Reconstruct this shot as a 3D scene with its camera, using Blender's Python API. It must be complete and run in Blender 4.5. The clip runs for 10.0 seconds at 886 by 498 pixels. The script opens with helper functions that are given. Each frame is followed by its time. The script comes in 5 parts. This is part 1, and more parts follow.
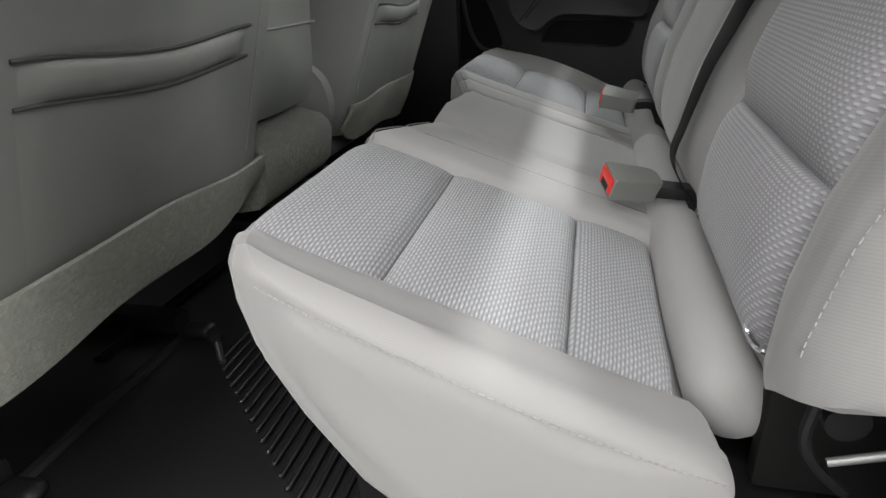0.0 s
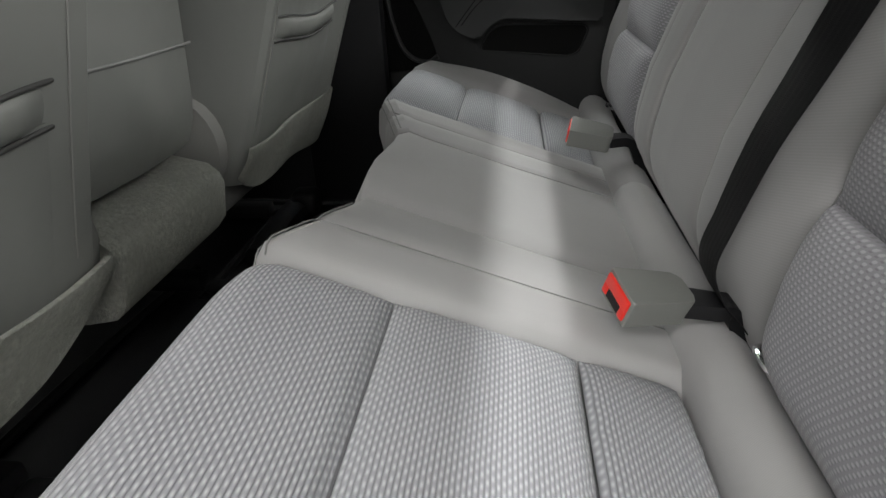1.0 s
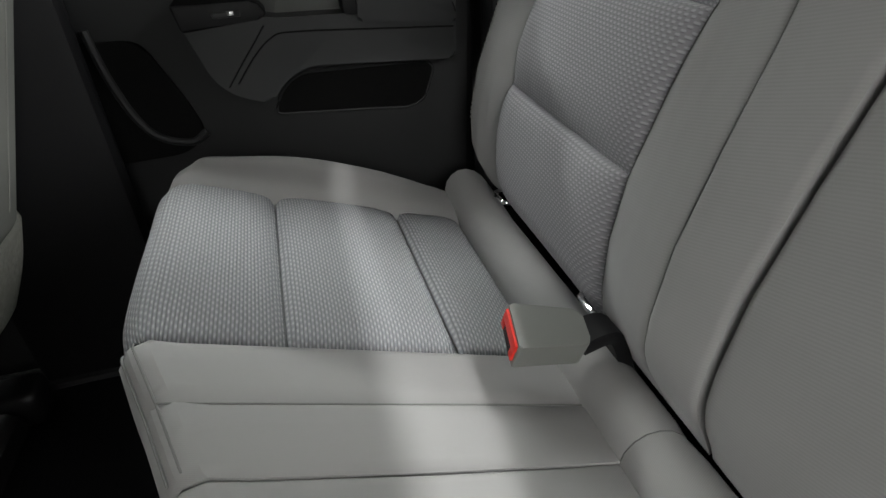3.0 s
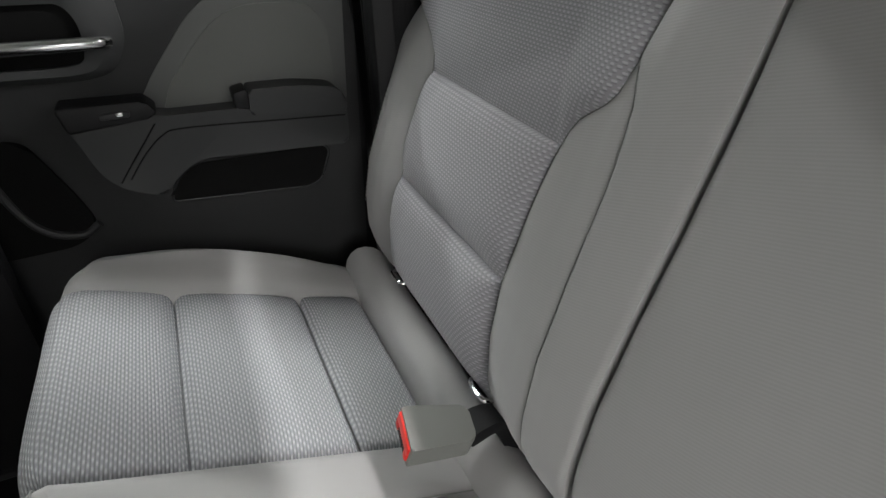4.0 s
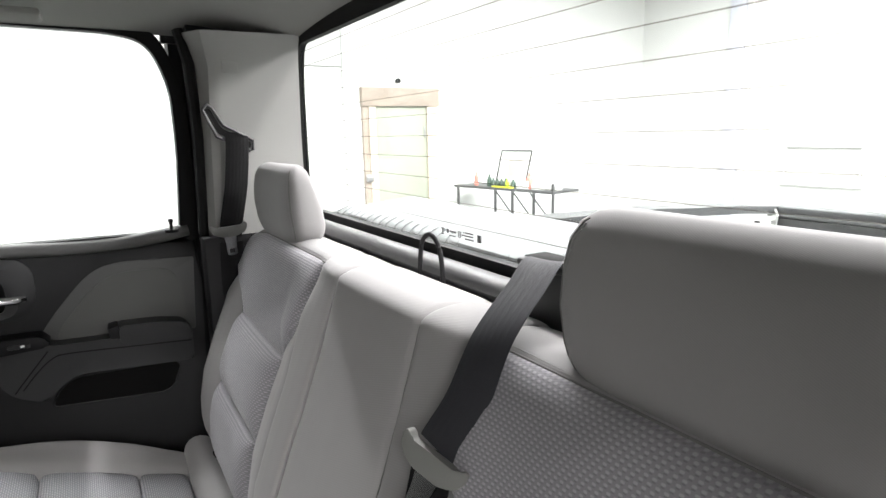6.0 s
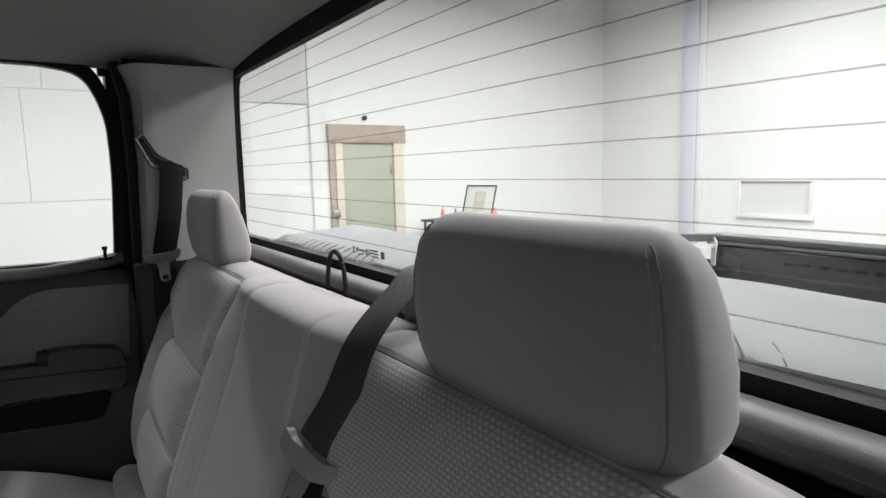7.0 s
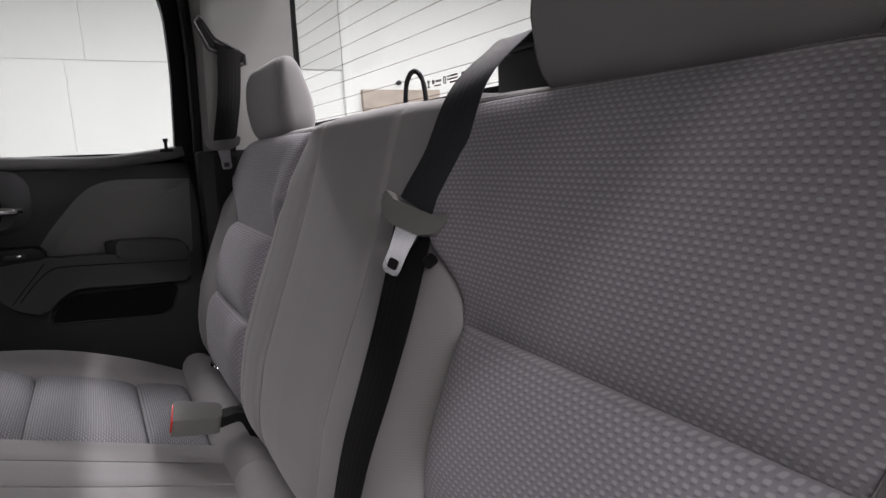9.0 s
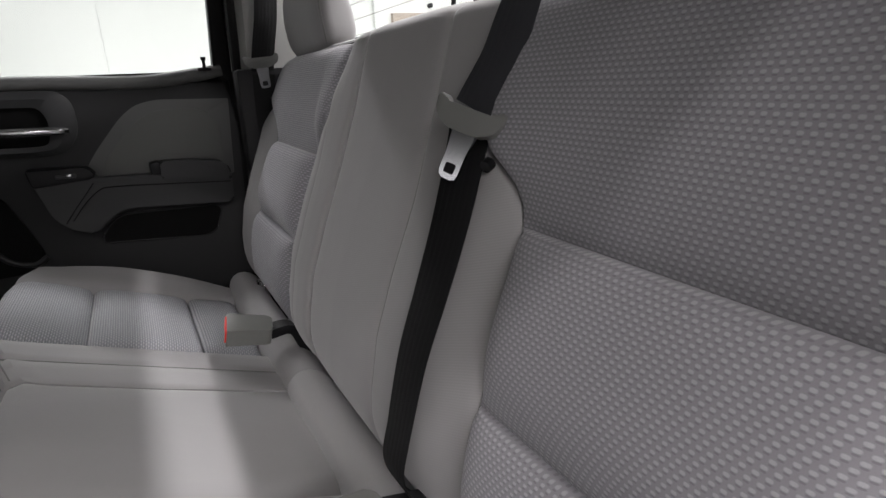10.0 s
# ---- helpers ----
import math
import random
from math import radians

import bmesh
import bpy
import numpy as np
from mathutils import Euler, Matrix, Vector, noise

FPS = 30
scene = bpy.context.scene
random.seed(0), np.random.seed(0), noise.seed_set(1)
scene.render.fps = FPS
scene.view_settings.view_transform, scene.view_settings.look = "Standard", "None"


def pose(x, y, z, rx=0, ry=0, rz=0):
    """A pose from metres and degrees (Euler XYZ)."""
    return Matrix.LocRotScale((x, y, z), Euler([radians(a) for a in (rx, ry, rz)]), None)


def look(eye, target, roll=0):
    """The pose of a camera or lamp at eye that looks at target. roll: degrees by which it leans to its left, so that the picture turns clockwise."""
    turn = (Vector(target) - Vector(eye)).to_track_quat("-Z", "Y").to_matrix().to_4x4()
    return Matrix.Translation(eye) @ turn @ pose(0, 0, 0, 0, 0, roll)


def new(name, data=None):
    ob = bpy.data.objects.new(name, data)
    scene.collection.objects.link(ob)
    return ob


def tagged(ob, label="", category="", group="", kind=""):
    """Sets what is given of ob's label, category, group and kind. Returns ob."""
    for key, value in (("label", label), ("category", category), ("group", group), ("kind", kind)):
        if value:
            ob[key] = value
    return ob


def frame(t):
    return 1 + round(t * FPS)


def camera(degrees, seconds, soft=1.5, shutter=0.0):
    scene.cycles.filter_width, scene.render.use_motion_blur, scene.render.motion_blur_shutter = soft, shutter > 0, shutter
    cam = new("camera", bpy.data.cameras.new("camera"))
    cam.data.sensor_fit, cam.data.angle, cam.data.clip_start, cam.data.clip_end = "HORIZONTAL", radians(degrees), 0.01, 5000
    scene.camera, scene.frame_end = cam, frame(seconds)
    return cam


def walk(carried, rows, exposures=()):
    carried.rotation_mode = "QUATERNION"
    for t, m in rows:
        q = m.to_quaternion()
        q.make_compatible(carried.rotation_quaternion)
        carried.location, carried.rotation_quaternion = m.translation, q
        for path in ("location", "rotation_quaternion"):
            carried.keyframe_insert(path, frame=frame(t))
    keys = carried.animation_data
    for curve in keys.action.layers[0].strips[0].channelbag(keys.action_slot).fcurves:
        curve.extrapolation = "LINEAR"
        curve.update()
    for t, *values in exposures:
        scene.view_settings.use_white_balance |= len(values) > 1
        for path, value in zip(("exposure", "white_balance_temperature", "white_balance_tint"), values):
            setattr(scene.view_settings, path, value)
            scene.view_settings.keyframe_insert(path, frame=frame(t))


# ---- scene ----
cam = camera(74.2, 10.0)
PATH = [
    (0, (-0.142, -0.975, 0.549), (-0.601, 0.782, -0.288), -3.3),
    (0.5, (-0.179, -0.813, 0.556), (-0.56, 0.951, -0.306), -3.28),
    (1, (-0.205, -0.691, 0.581), (-0.441, 1.082, -0.314), -3.23),
    (1.5, (-0.235, -0.547, 0.612), (-0.205, 1.207, -0.348), -3.18),
    (2, (-0.249, -0.373, 0.621), (-0.081, 1.34, -0.398), -3.22),
    (2.5, (-0.271, -0.21, 0.64), (0.008, 1.475, -0.401), -3.11),
    (3.8, (-0.231, -0.103, 0.725), (0.39, 1.468, -0.345), -3.16),
    (4, (-0.229, -0.136, 0.756), (0.452, 1.442, -0.267), -2.12),
    (4.5, (-0.213, -0.278, 0.805), (0.596, 1.354, -0.021), -1.27),
    (5, (-0.189, -0.424, 0.831), (0.707, 1.233, 0.159), -1.29),
    (5.5, (-0.177, -0.544, 0.89), (0.768, 1.119, 0.306), -1.35),
    (6, (-0.169, -0.622, 0.914), (0.844, 1.058, 0.528), -1.28),
    (6.2, (-0.161, -0.637, 0.911), (0.877, 1.04, 0.583), -1.37),
    (7.3, (-0.109, -0.738, 0.867), (1.01, 0.898, 0.599), -1.75),
    (7.5, (-0.11, -0.749, 0.833), (1.017, 0.881, 0.561), -1.95),
    (8, (-0.158, -0.738, 0.75), (0.91, 0.931, 0.48), -2.36),
    (8.5, (-0.177, -0.698, 0.722), (0.834, 1.006, 0.445), -2.66),
    (9, (-0.173, -0.663, 0.689), (0.826, 1.037, 0.355), -3.07),
    (9.5, (-0.178, -0.65, 0.686), (0.757, 1.046, 0.189), -3.32),
    (10, (-0.193, -0.649, 0.666), (0.682, 1.063, 0.113), -3.54),
]
EXPOSURES = [(0.0, 0.32, 6500, 7), (1.0, 0.29, 6500, 7), (1.6, 0.27, 6500, 7), (2.5, 0.46, 6500, 6), (4.0, 1.00, 6500, 8), (4.5, 1.15, 6500, 9), (5.2, 1.36, 6500, 11), (6.0, 1.06, 6500, 12), (6.5, 0.70, 6500, 13),
             (7.3, -0.20, 6500, 15), (8.0, -0.20, 6500, 22), (9.0, 0.0, 6500, 20), (10.0, 0.28, 6500, 15)]
walk(cam, [(t, look(eye, target, roll)) for t, eye, target, roll in PATH], EXPOSURES)

# ---- light of the workshop ----
world = bpy.data.worlds.new("workshop_air")
scene.world = world
world.use_nodes = True
world.node_tree.nodes["Background"].inputs[0].default_value = (0.9, 0.95, 1.0, 1)
world.node_tree.nodes["Background"].inputs[1].default_value = 0.03


def strip_lamp(name, x, y, z, sx, sy, watts, colour=(1.0, 0.99, 0.985)):
    d = bpy.data.lights.new(name, "AREA")
    d.shape, d.size, d.size_y, d.energy, d.color = "RECTANGLE", sx, sy, watts, colour
    o = new(name, d)
    o.matrix_world = pose(x, y, z)
    return o


# unseen strip lamps: the first set from shadow edges, the others added as fill
strip_lamp("unseen_lamp", 1.75, 1.4, 3.55, 0.14, 4.4, 175)
strip_lamp("unseen_lamp", 0.5, -2.05, 3.55, 4.8, 0.14, 16, (1.0, 0.965, 0.955))
strip_lamp("unseen_lamp", 0.2, -2.6, 3.55, 4.8, 0.16, 112, (1.0, 0.965, 0.955))
strip_lamp("unseen_lamp", 0.5, -3.2, 3.55, 4.8, 0.16, 70, (1.0, 0.965, 0.955))
# added fills: near backrest, front seat backs, far door
strip_lamp("unseen_lamp", -1.6, -6.2, 3.55, 4.0, 0.2, 240, (1.0, 0.975, 0.96))
strip_lamp("unseen_lamp", 2.8, -6.4, 3.55, 3.6, 0.2, 110, (1.0, 0.975, 0.96))
strip_lamp("unseen_lamp", -1.5, -9.0, 3.55, 4.0, 0.5, 330)
# set from the shadow edge of the far window
strip_lamp("unseen_lamp", 0.1, 3.76, 2.95, 4.8, 0.16, 165, (0.985, 1.0, 0.985))
# added soft fill for the far cushion
strip_lamp("unseen_lamp", 0.1, 2.55, 3.55, 3.4, 1.0, 108, (0.985, 1.0, 0.985))
# two added to brighten the walls behind the truck
strip_lamp("unseen_lamp", 5.6, 3.4, 3.55, 3.6, 1.8, 250)
strip_lamp("unseen_lamp", 5.5, -2.5, 3.55, 2.6, 0.4, 600)
# added wide fill from in front of the truck
strip_lamp("unseen_lamp", -6.4, 0.2, 3.5, 2.8, 5.0, 70)


# ---- materials ----
def nodes_of(name):
    m = bpy.data.materials.new(name)
    m.use_nodes = True
    nt = m.node_tree
    return m, nt, nt.nodes["Principled BSDF"]


def mth(nt, op, a, b=None, c=None):
    n = nt.nodes.new("ShaderNodeMath")
    n.operation = op
    for i, v in enumerate((a, b, c)):
        if v is None:
            continue
        if isinstance(v, (int, float)):
            n.inputs[i].default_value = v
        else:
            nt.links.new(v, n.inputs[i])
    return n.outputs[0]


def mixc(nt, fac, a, b):
    n = nt.nodes.new("ShaderNodeMix")
    n.data_type = "RGBA"
    for s, v in ((n.inputs[0], fac), (n.inputs[6], a), (n.inputs[7], b)):
        if isinstance(v, (int, float)):
            s.default_value = v
        elif isinstance(v, tuple):
            s.default_value = (*v, 1)
        else:
            nt.links.new(v, s)
    return n.outputs[2]


def noise_of(nt, scale, detail=3.0, vec=None, rough=0.55):
    n = nt.nodes.new("ShaderNodeTexNoise")
    n.inputs["Scale"].default_value, n.inputs["Detail"].default_value, n.inputs["Roughness"].default_value = scale, detail, rough
    if vec is None:
        vec = nt.nodes.new("ShaderNodeTexCoord").outputs["Object"]
    nt.links.new(vec, n.inputs["Vector"])
    return n.outputs["Fac"]


def bump(nt, bsdf, height, strength, dist, below=None):
    b = nt.nodes.new("ShaderNodeBump")
    b.inputs["Strength"].default_value, b.inputs["Distance"].default_value = strength, dist
    nt.links.new(height, b.inputs["Height"])
    if below is not None:
        nt.links.new(below, b.inputs["Normal"])
    nt.links.new(b.outputs[0], bsdf.inputs["Normal"])
    return b.outputs[0]


def plain(name, colour, rough=0.5, metal=0.0, vary=0.12, grain=900.0, depth=0.0002, blotch=7.0, spec=0.5, coat=0.0):
    """A moulded, painted or metal surface: fine grain, faint blotches."""
    m, nt, b = nodes_of(name)
    big = noise_of(nt, blotch, 4)
    fine = noise_of(nt, grain, 2)
    dark = tuple(c * (1 - vary) for c in colour)
    lite = tuple(min(1, c * (1 + vary)) for c in colour)
    nt.links.new(mixc(nt, big, dark, lite), b.inputs["Base Color"])
    b.inputs["Metallic"].default_value = metal
    b.inputs["Specular IOR Level"].default_value = spec
    b.inputs["Coat Weight"].default_value = coat
    r = mth(nt, "MULTIPLY_ADD", big, 0.18, rough - 0.09)
    nt.links.new(r, b.inputs["Roughness"])
    if depth:
        bump(nt, b, fine, 0.6, depth)
    return m


def vinyl(name, colour):
    """Soft seat vinyl: fine pebble grain over slack, shallow wrinkles."""
    m, nt, b = nodes_of(name)
    big, slack, grain = noise_of(nt, 4.0, 4), noise_of(nt, 11.0, 3, rough=0.45), noise_of(nt, 1100.0, 2)
    nt.links.new(mixc(nt, big, tuple(c * 0.88 for c in colour), tuple(c * 1.1 for c in colour)), b.inputs["Base Color"])
    nt.links.new(mth(nt, "MULTIPLY_ADD", slack, 0.2, 0.42), b.inputs["Roughness"])
    b.inputs["Specular IOR Level"].default_value = 0.45
    n1 = bump(nt, b, slack, 0.35, 0.012)
    bump(nt, b, grain, 0.4, 0.0003, n1)
    return m


def uv_split(nt):
    uv = nt.nodes.new("ShaderNodeUVMap")
    sp = nt.nodes.new("ShaderNodeSeparateXYZ")
    nt.links.new(uv.outputs[0], sp.inputs[0])
    return sp.outputs[0], sp.outputs[1]


def twill(name, colour, pitch=0.0016, vary=0.1, slant=0.55, flat=False, depth=0.16):
    """Plain seat cloth: fine diagonal ribs, soft sheen."""
    m, nt, b = nodes_of(name)
    u, v = uv_split(nt)
    if flat:
        u, v = v, u
    ribs = mth(nt, "SINE", mth(nt, "MULTIPLY", mth(nt, "ADD", u, mth(nt, "MULTIPLY", v, slant)), 6.2832 / pitch))
    big = noise_of(nt, 5.0, 5)
    fine = noise_of(nt, 700.0, 2)
    base = mixc(nt, big, tuple(c * (1 - vary) for c in colour), tuple(c * (1 + vary) for c in colour))
    tint = mixc(nt, mth(nt, "MULTIPLY_ADD", ribs, 0.5, 0.5), tuple(c * 0.94 for c in colour), tuple(c * 1.055 for c in colour))
    nt.links.new(mixc(nt, 0.5, base, tint), b.inputs["Base Color"])
    b.inputs["Roughness"].default_value = 0.85
    b.inputs["Specular IOR Level"].default_value = 0.25
    b.inputs["Sheen Weight"].default_value = 0.25
    b.inputs["Sheen Roughness"].default_value = 0.4
    wr = noise_of(nt, 14.0, 3)
    n1 = bump(nt, b, wr, 0.25, 0.004)
    bump(nt, b, mth(nt, "ADD", mth(nt, "MULTIPLY", ribs, 0.5), fine), depth, 0.00025, n1)
    return m


def basket(name, ground, pad, gap, pu, pv):
    """Backrest insert cloth: staggered light pads, each with a short dark gap under it."""
    m, nt, b = nodes_of(name)
    u, v = uv_split(nt)
    row = mth(nt, "DIVIDE", v, pv)
    ri = mth(nt, "FLOOR", row)
    rf = mth(nt, "SUBTRACT", row, ri)
    cu = mth(nt, "FRACT", mth(nt, "ADD", mth(nt, "ADD", mth(nt, "DIVIDE", u, pu), 300.0), mth(nt, "MULTIPLY", ri, 0.4)))
    du = mth(nt, "ABSOLUTE", mth(nt, "SUBTRACT", cu, 0.5))

    def blob(mid, wu, wv):
        dv = mth(nt, "ABSOLUTE", mth(nt, "SUBTRACT", rf, mid))
        e = mth(nt, "ADD", mth(nt, "POWER", mth(nt, "DIVIDE", du, wu), 3.0), mth(nt, "POWER", mth(nt, "DIVIDE", dv, wv), 2.5))
        mr = nt.nodes.new("ShaderNodeMapRange")
        nt.links.new(e, mr.inputs[0])
        mr.inputs[1].default_value, mr.inputs[2].default_value, mr.inputs[3].default_value, mr.inputs[4].default_value = 0.3, 1.6, 1.0, 0.0
        return mr.outputs[0]
    lite, dark = blob(0.62, 0.28, 0.26), blob(0.16, 0.24, 0.13)
    big, fine = noise_of(nt, 5.0, 4), noise_of(nt, 1100.0, 2)
    k = mth(nt, "MULTIPLY_ADD", big, 0.5, 0.75)
    col = mixc(nt, mth(nt, "MULTIPLY", lite, k), ground, pad)
    col = mixc(nt, mth(nt, "MULTIPLY", dark, 0.5), col, gap)
    nt.links.new(mixc(nt, mth(nt, "MULTIPLY", fine, 0.3), col, tuple(c * 0.65 for c in ground)), b.inputs["Base Color"])
    b.inputs["Roughness"].default_value = 0.8
    b.inputs["Specular IOR Level"].default_value = 0.3
    b.inputs["Sheen Weight"].default_value = 0.2
    n1 = bump(nt, b, noise_of(nt, 16.0, 3), 0.22, 0.004)
    h = mth(nt, "SUBTRACT", mth(nt, "MULTIPLY_ADD", fine, 0.35, lite), mth(nt, "MULTIPLY", dark, 0.8))
    bump(nt, b, h, 0.28, 0.0006, n1)
    return m


def ribbed(name, groove, rib, dash, pu, pv):
    """Seat insert cloth: fine ribs across the seat, each with staggered light dashes."""
    m, nt, b = nodes_of(name)
    u, v = uv_split(nt)
    wob = mth(nt, "MULTIPLY", mth(nt, "SUBTRACT", noise_of(nt, 60.0, 2), 0.5), 0.0007)
    row = mth(nt, "DIVIDE", mth(nt, "ADD", v, wob), pv)
    ri = mth(nt, "FLOOR", row)
    ridge = mth(nt, "SINE", mth(nt, "MULTIPLY", mth(nt, "SUBTRACT", row, ri), 3.14159))
    ridge = mth(nt, "POWER", ridge, 0.6)
    cu = mth(nt, "FRACT", mth(nt, "ADD", mth(nt, "ADD", mth(nt, "DIVIDE", u, pu), 300.0), mth(nt, "MULTIPLY", ri, 0.43)))
    along = mth(nt, "POWER", mth(nt, "SINE", mth(nt, "MULTIPLY", cu, 3.14159)), 3.0)
    big, fine = noise_of(nt, 5.0, 4), noise_of(nt, 1000.0, 2)
    spot = mth(nt, "MULTIPLY", along, mth(nt, "POWER", ridge, 4.0))
    col = mixc(nt, ridge, groove, rib)
    col = mixc(nt, mth(nt, "MULTIPLY", spot, mth(nt, "MULTIPLY_ADD", big, 0.5, 0.65)), col, dash)
    nt.links.new(mixc(nt, mth(nt, "MULTIPLY", fine, 0.3), col, tuple(c * 0.75 for c in rib)), b.inputs["Base Color"])
    b.inputs["Roughness"].default_value = 0.8
    b.inputs["Specular IOR Level"].default_value = 0.3
    b.inputs["Sheen Weight"].default_value = 0.2
    n1 = bump(nt, b, noise_of(nt, 16.0, 3), 0.25, 0.004)
    h = mth(nt, "ADD", mth(nt, "ADD", ridge, mth(nt, "MULTIPLY", spot, 0.5)), mth(nt, "MULTIPLY", fine, 0.25))
    bump(nt, b, h, 0.8, 0.0011, n1)
    return m


def carpet(name, colour):
    m, nt, b = nodes_of(name)
    n1, n2, n3 = noise_of(nt, 150.0, 4), noise_of(nt, 40.0, 4), noise_of(nt, 1200, 2)
    n1 = mth(nt, "MULTIPLY_ADD", n1, 2.4, -0.7)
    c = mixc(nt, n1, tuple(x * 0.35 for x in colour), tuple(x * 1.5 for x in colour))
    c2 = mixc(nt, mth(nt, "MULTIPLY_ADD", n2, 1.2, -0.35), tuple(x * 0.7 for x in colour), c)
    nt.links.new(c2, b.inputs["Base Color"])
    b.inputs["Roughness"].default_value = 1.0
    b.inputs["Specular IOR Level"].default_value = 0.1
    b.inputs["Sheen Weight"].default_value = 0.4
    bump(nt, b, mth(nt, "ADD", mth(nt, "ADD", n1, n3), mth(nt, "MULTIPLY", n2, 2.0)), 1.0, 0.006)
    return m


def webbing(name, colour):
    m, nt, b = nodes_of(name)
    u, v = uv_split(nt)
    cols = mth(nt, "SINE", mth(nt, "MULTIPLY", u, 6.2832 / 0.0072))
    weave = mth(nt, "SINE", mth(nt, "MULTIPLY", mth(nt, "ADD", v, mth(nt, "MULTIPLY", mth(nt, "ABSOLUTE", cols), 0.0018)), 6.2832 / 0.0018))
    big = noise_of(nt, 12, 3)
    nt.links.new(mixc(nt, mth(nt, "MULTIPLY_ADD", weave, 0.3, mth(nt, "MULTIPLY", big, 0.6)), tuple(c * 0.7 for c in colour), tuple(c * 1.35 for c in colour)), b.inputs["Base Color"])
    b.inputs["Roughness"].default_value = 0.65
    b.inputs["Specular IOR Level"].default_value = 0.25
    bump(nt, b, mth(nt, "ADD", mth(nt, "MULTIPLY", cols, 1.6), weave), 0.25, 0.0004)
    return m


def pane(name, tint=(0.93, 0.96, 0.95)):
    m, nt, b = nodes_of(name)
    t = nt.nodes.new("ShaderNodeBsdfTransparent")
    t.inputs[0].default_value = (*tint, 1)
    g = nt.nodes.new("ShaderNodeBsdfGlossy")
    g.inputs["Roughness"].default_value = 0.02
    lw = nt.nodes.new("ShaderNodeLayerWeight")
    lw.inputs[0].default_value = 0.5
    gloss = mth(nt, "MULTIPLY_ADD", mth(nt, "POWER", lw.outputs["Facing"], 5.0), 0.5, 0.025)
    mx = nt.nodes.new("ShaderNodeMixShader")
    nt.links.new(gloss, mx.inputs[0])
    nt.links.new(t.outputs[0], mx.inputs[1])
    nt.links.new(g.outputs[0], mx.inputs[2])
    nt.links.new(mx.outputs[0], nt.nodes["Material Output"].inputs[0])
    return m


CLOTH = twill("seat_cloth", (0.318, 0.313, 0.310), depth=0.1)
CLOTH_MID = twill("seat_cloth_ribbed", (0.32, 0.315, 0.312), 0.0025, slant=0.33, flat=True, depth=0.2)
INSERT = ribbed("seat_insert_cloth", (0.150, 0.152, 0.164), (0.325, 0.330, 0.350), (0.57, 0.578, 0.60), 0.0085, 0.0034)
INSERT_BACK = basket("seat_back_insert_cloth", (0.272, 0.267, 0.285), (0.425, 0.417, 0.440), (0.135, 0.131, 0.143), 0.0063, 0.0038)
VINYL = vinyl("front_seat_vinyl", (0.168, 0.171, 0.161))
VINYL_DK = plain("front_seat_side_vinyl", (0.21, 0.207, 0.198), 0.6, grain=1300, depth=0.00025, vary=0.06)
# shadow colour for the creases round the pocket band
CREASE_SHADE = plain("pocket_crease_shade", (0.035, 0.035, 0.034), 0.8, vary=0.1, depth=0)
CARPET = carpet("flap_carpet", (0.56, 0.57, 0.49))
CARPET_DK = carpet("floor_carpet", (0.010, 0.010, 0.011))
RUBBER = plain("rubber_mat", (0.009, 0.009, 0.010), 0.40, grain=500, depth=0.0003, vary=0.3)
BLACK = plain("black_plastic", (0.009, 0.009, 0.010), 0.5, vary=0.15, depth=0.0003, spec=0.25)
DOORTRIM = plain("door_trim_plastic", (0.0235, 0.024, 0.025), 0.52, vary=0.12, grain=1500, depth=0.0004, spec=0.3)
DOORSOFT = plain("door_armrest_vinyl", (0.034, 0.035, 0.036), 0.5, vary=0.1, grain=1500, depth=0.0004, spec=0.35)
DOORBORDER = plain("door_border_vinyl", (0.105, 0.107, 0.104), 0.55, vary=0.05, grain=1500, depth=0.0004)
DOORCLOTH = twill("door_cloth", (0.128, 0.131, 0.125), 0.002)
HEADLINER = plain("headliner_felt", (0.30, 0.30, 0.285), 0.95, vary=0.06, grain=700, depth=0.0006, spec=0.1)
PILLAR = plain("pillar_trim_plastic", (0.35, 0.352, 0.335), 0.6, vary=0.05, grain=1600, depth=0.0003)
SHELFGREY = plain("shelf_trim_plastic", (0.078, 0.079, 0.080), 0.45, vary=0.1, depth=0.0003)
CHROME = plain("chrome", (0.82, 0.82, 0.83), 0.12, 1.0, vary=0.03, depth=0)
BLADE = plain("blade_steel", (0.44, 0.45, 0.46), 0.16, 1.0, vary=0.12, depth=0)
ROD = plain("dull_rod", (0.22, 0.22, 0.22), 0.45, 0.6, vary=0.2)
STEEL = plain("steel", (0.42, 0.42, 0.42), 0.35, 1.0, vary=0.1, depth=0.0002)
# bench steel, lightened to put the window glare into its colour
STEELGREY = plain("dark_steel_hazed", (0.09, 0.09, 0.092), 0.5, vary=0.2)
BUCKLE = plain("buckle_grey_plastic", (0.175, 0.178, 0.168), 0.42, vary=0.05, grain=1800, depth=0.0002)
# buckle grey darkened to hold the shade on the near tongue
GRIP_SHADED = plain("tongue_grip_shaded", (0.085, 0.078, 0.070), 0.5, vary=0.08, grain=1800, depth=0.0002)
RED = plain("red_plastic", (0.72, 0.03, 0.02), 0.35, vary=0.06, depth=0)
BELT = webbing("belt_webbing", (0.005, 0.005, 0.0055))
BELTGREY = webbing("belt_webbing_grey", (0.036, 0.037, 0.042))
GLASS = pane("window_glass")
SEAL = plain("rubber_seal", (0.008, 0.008, 0.008), 0.6, vary=0.1, spec=0.2)
STITCH = plain("stitch_thread", (0.34, 0.34, 0.33), 0.8, vary=0.05, depth=0)
STITCH_DK = plain("seam_thread", (0.20, 0.20, 0.195), 0.8, vary=0.05, depth=0)
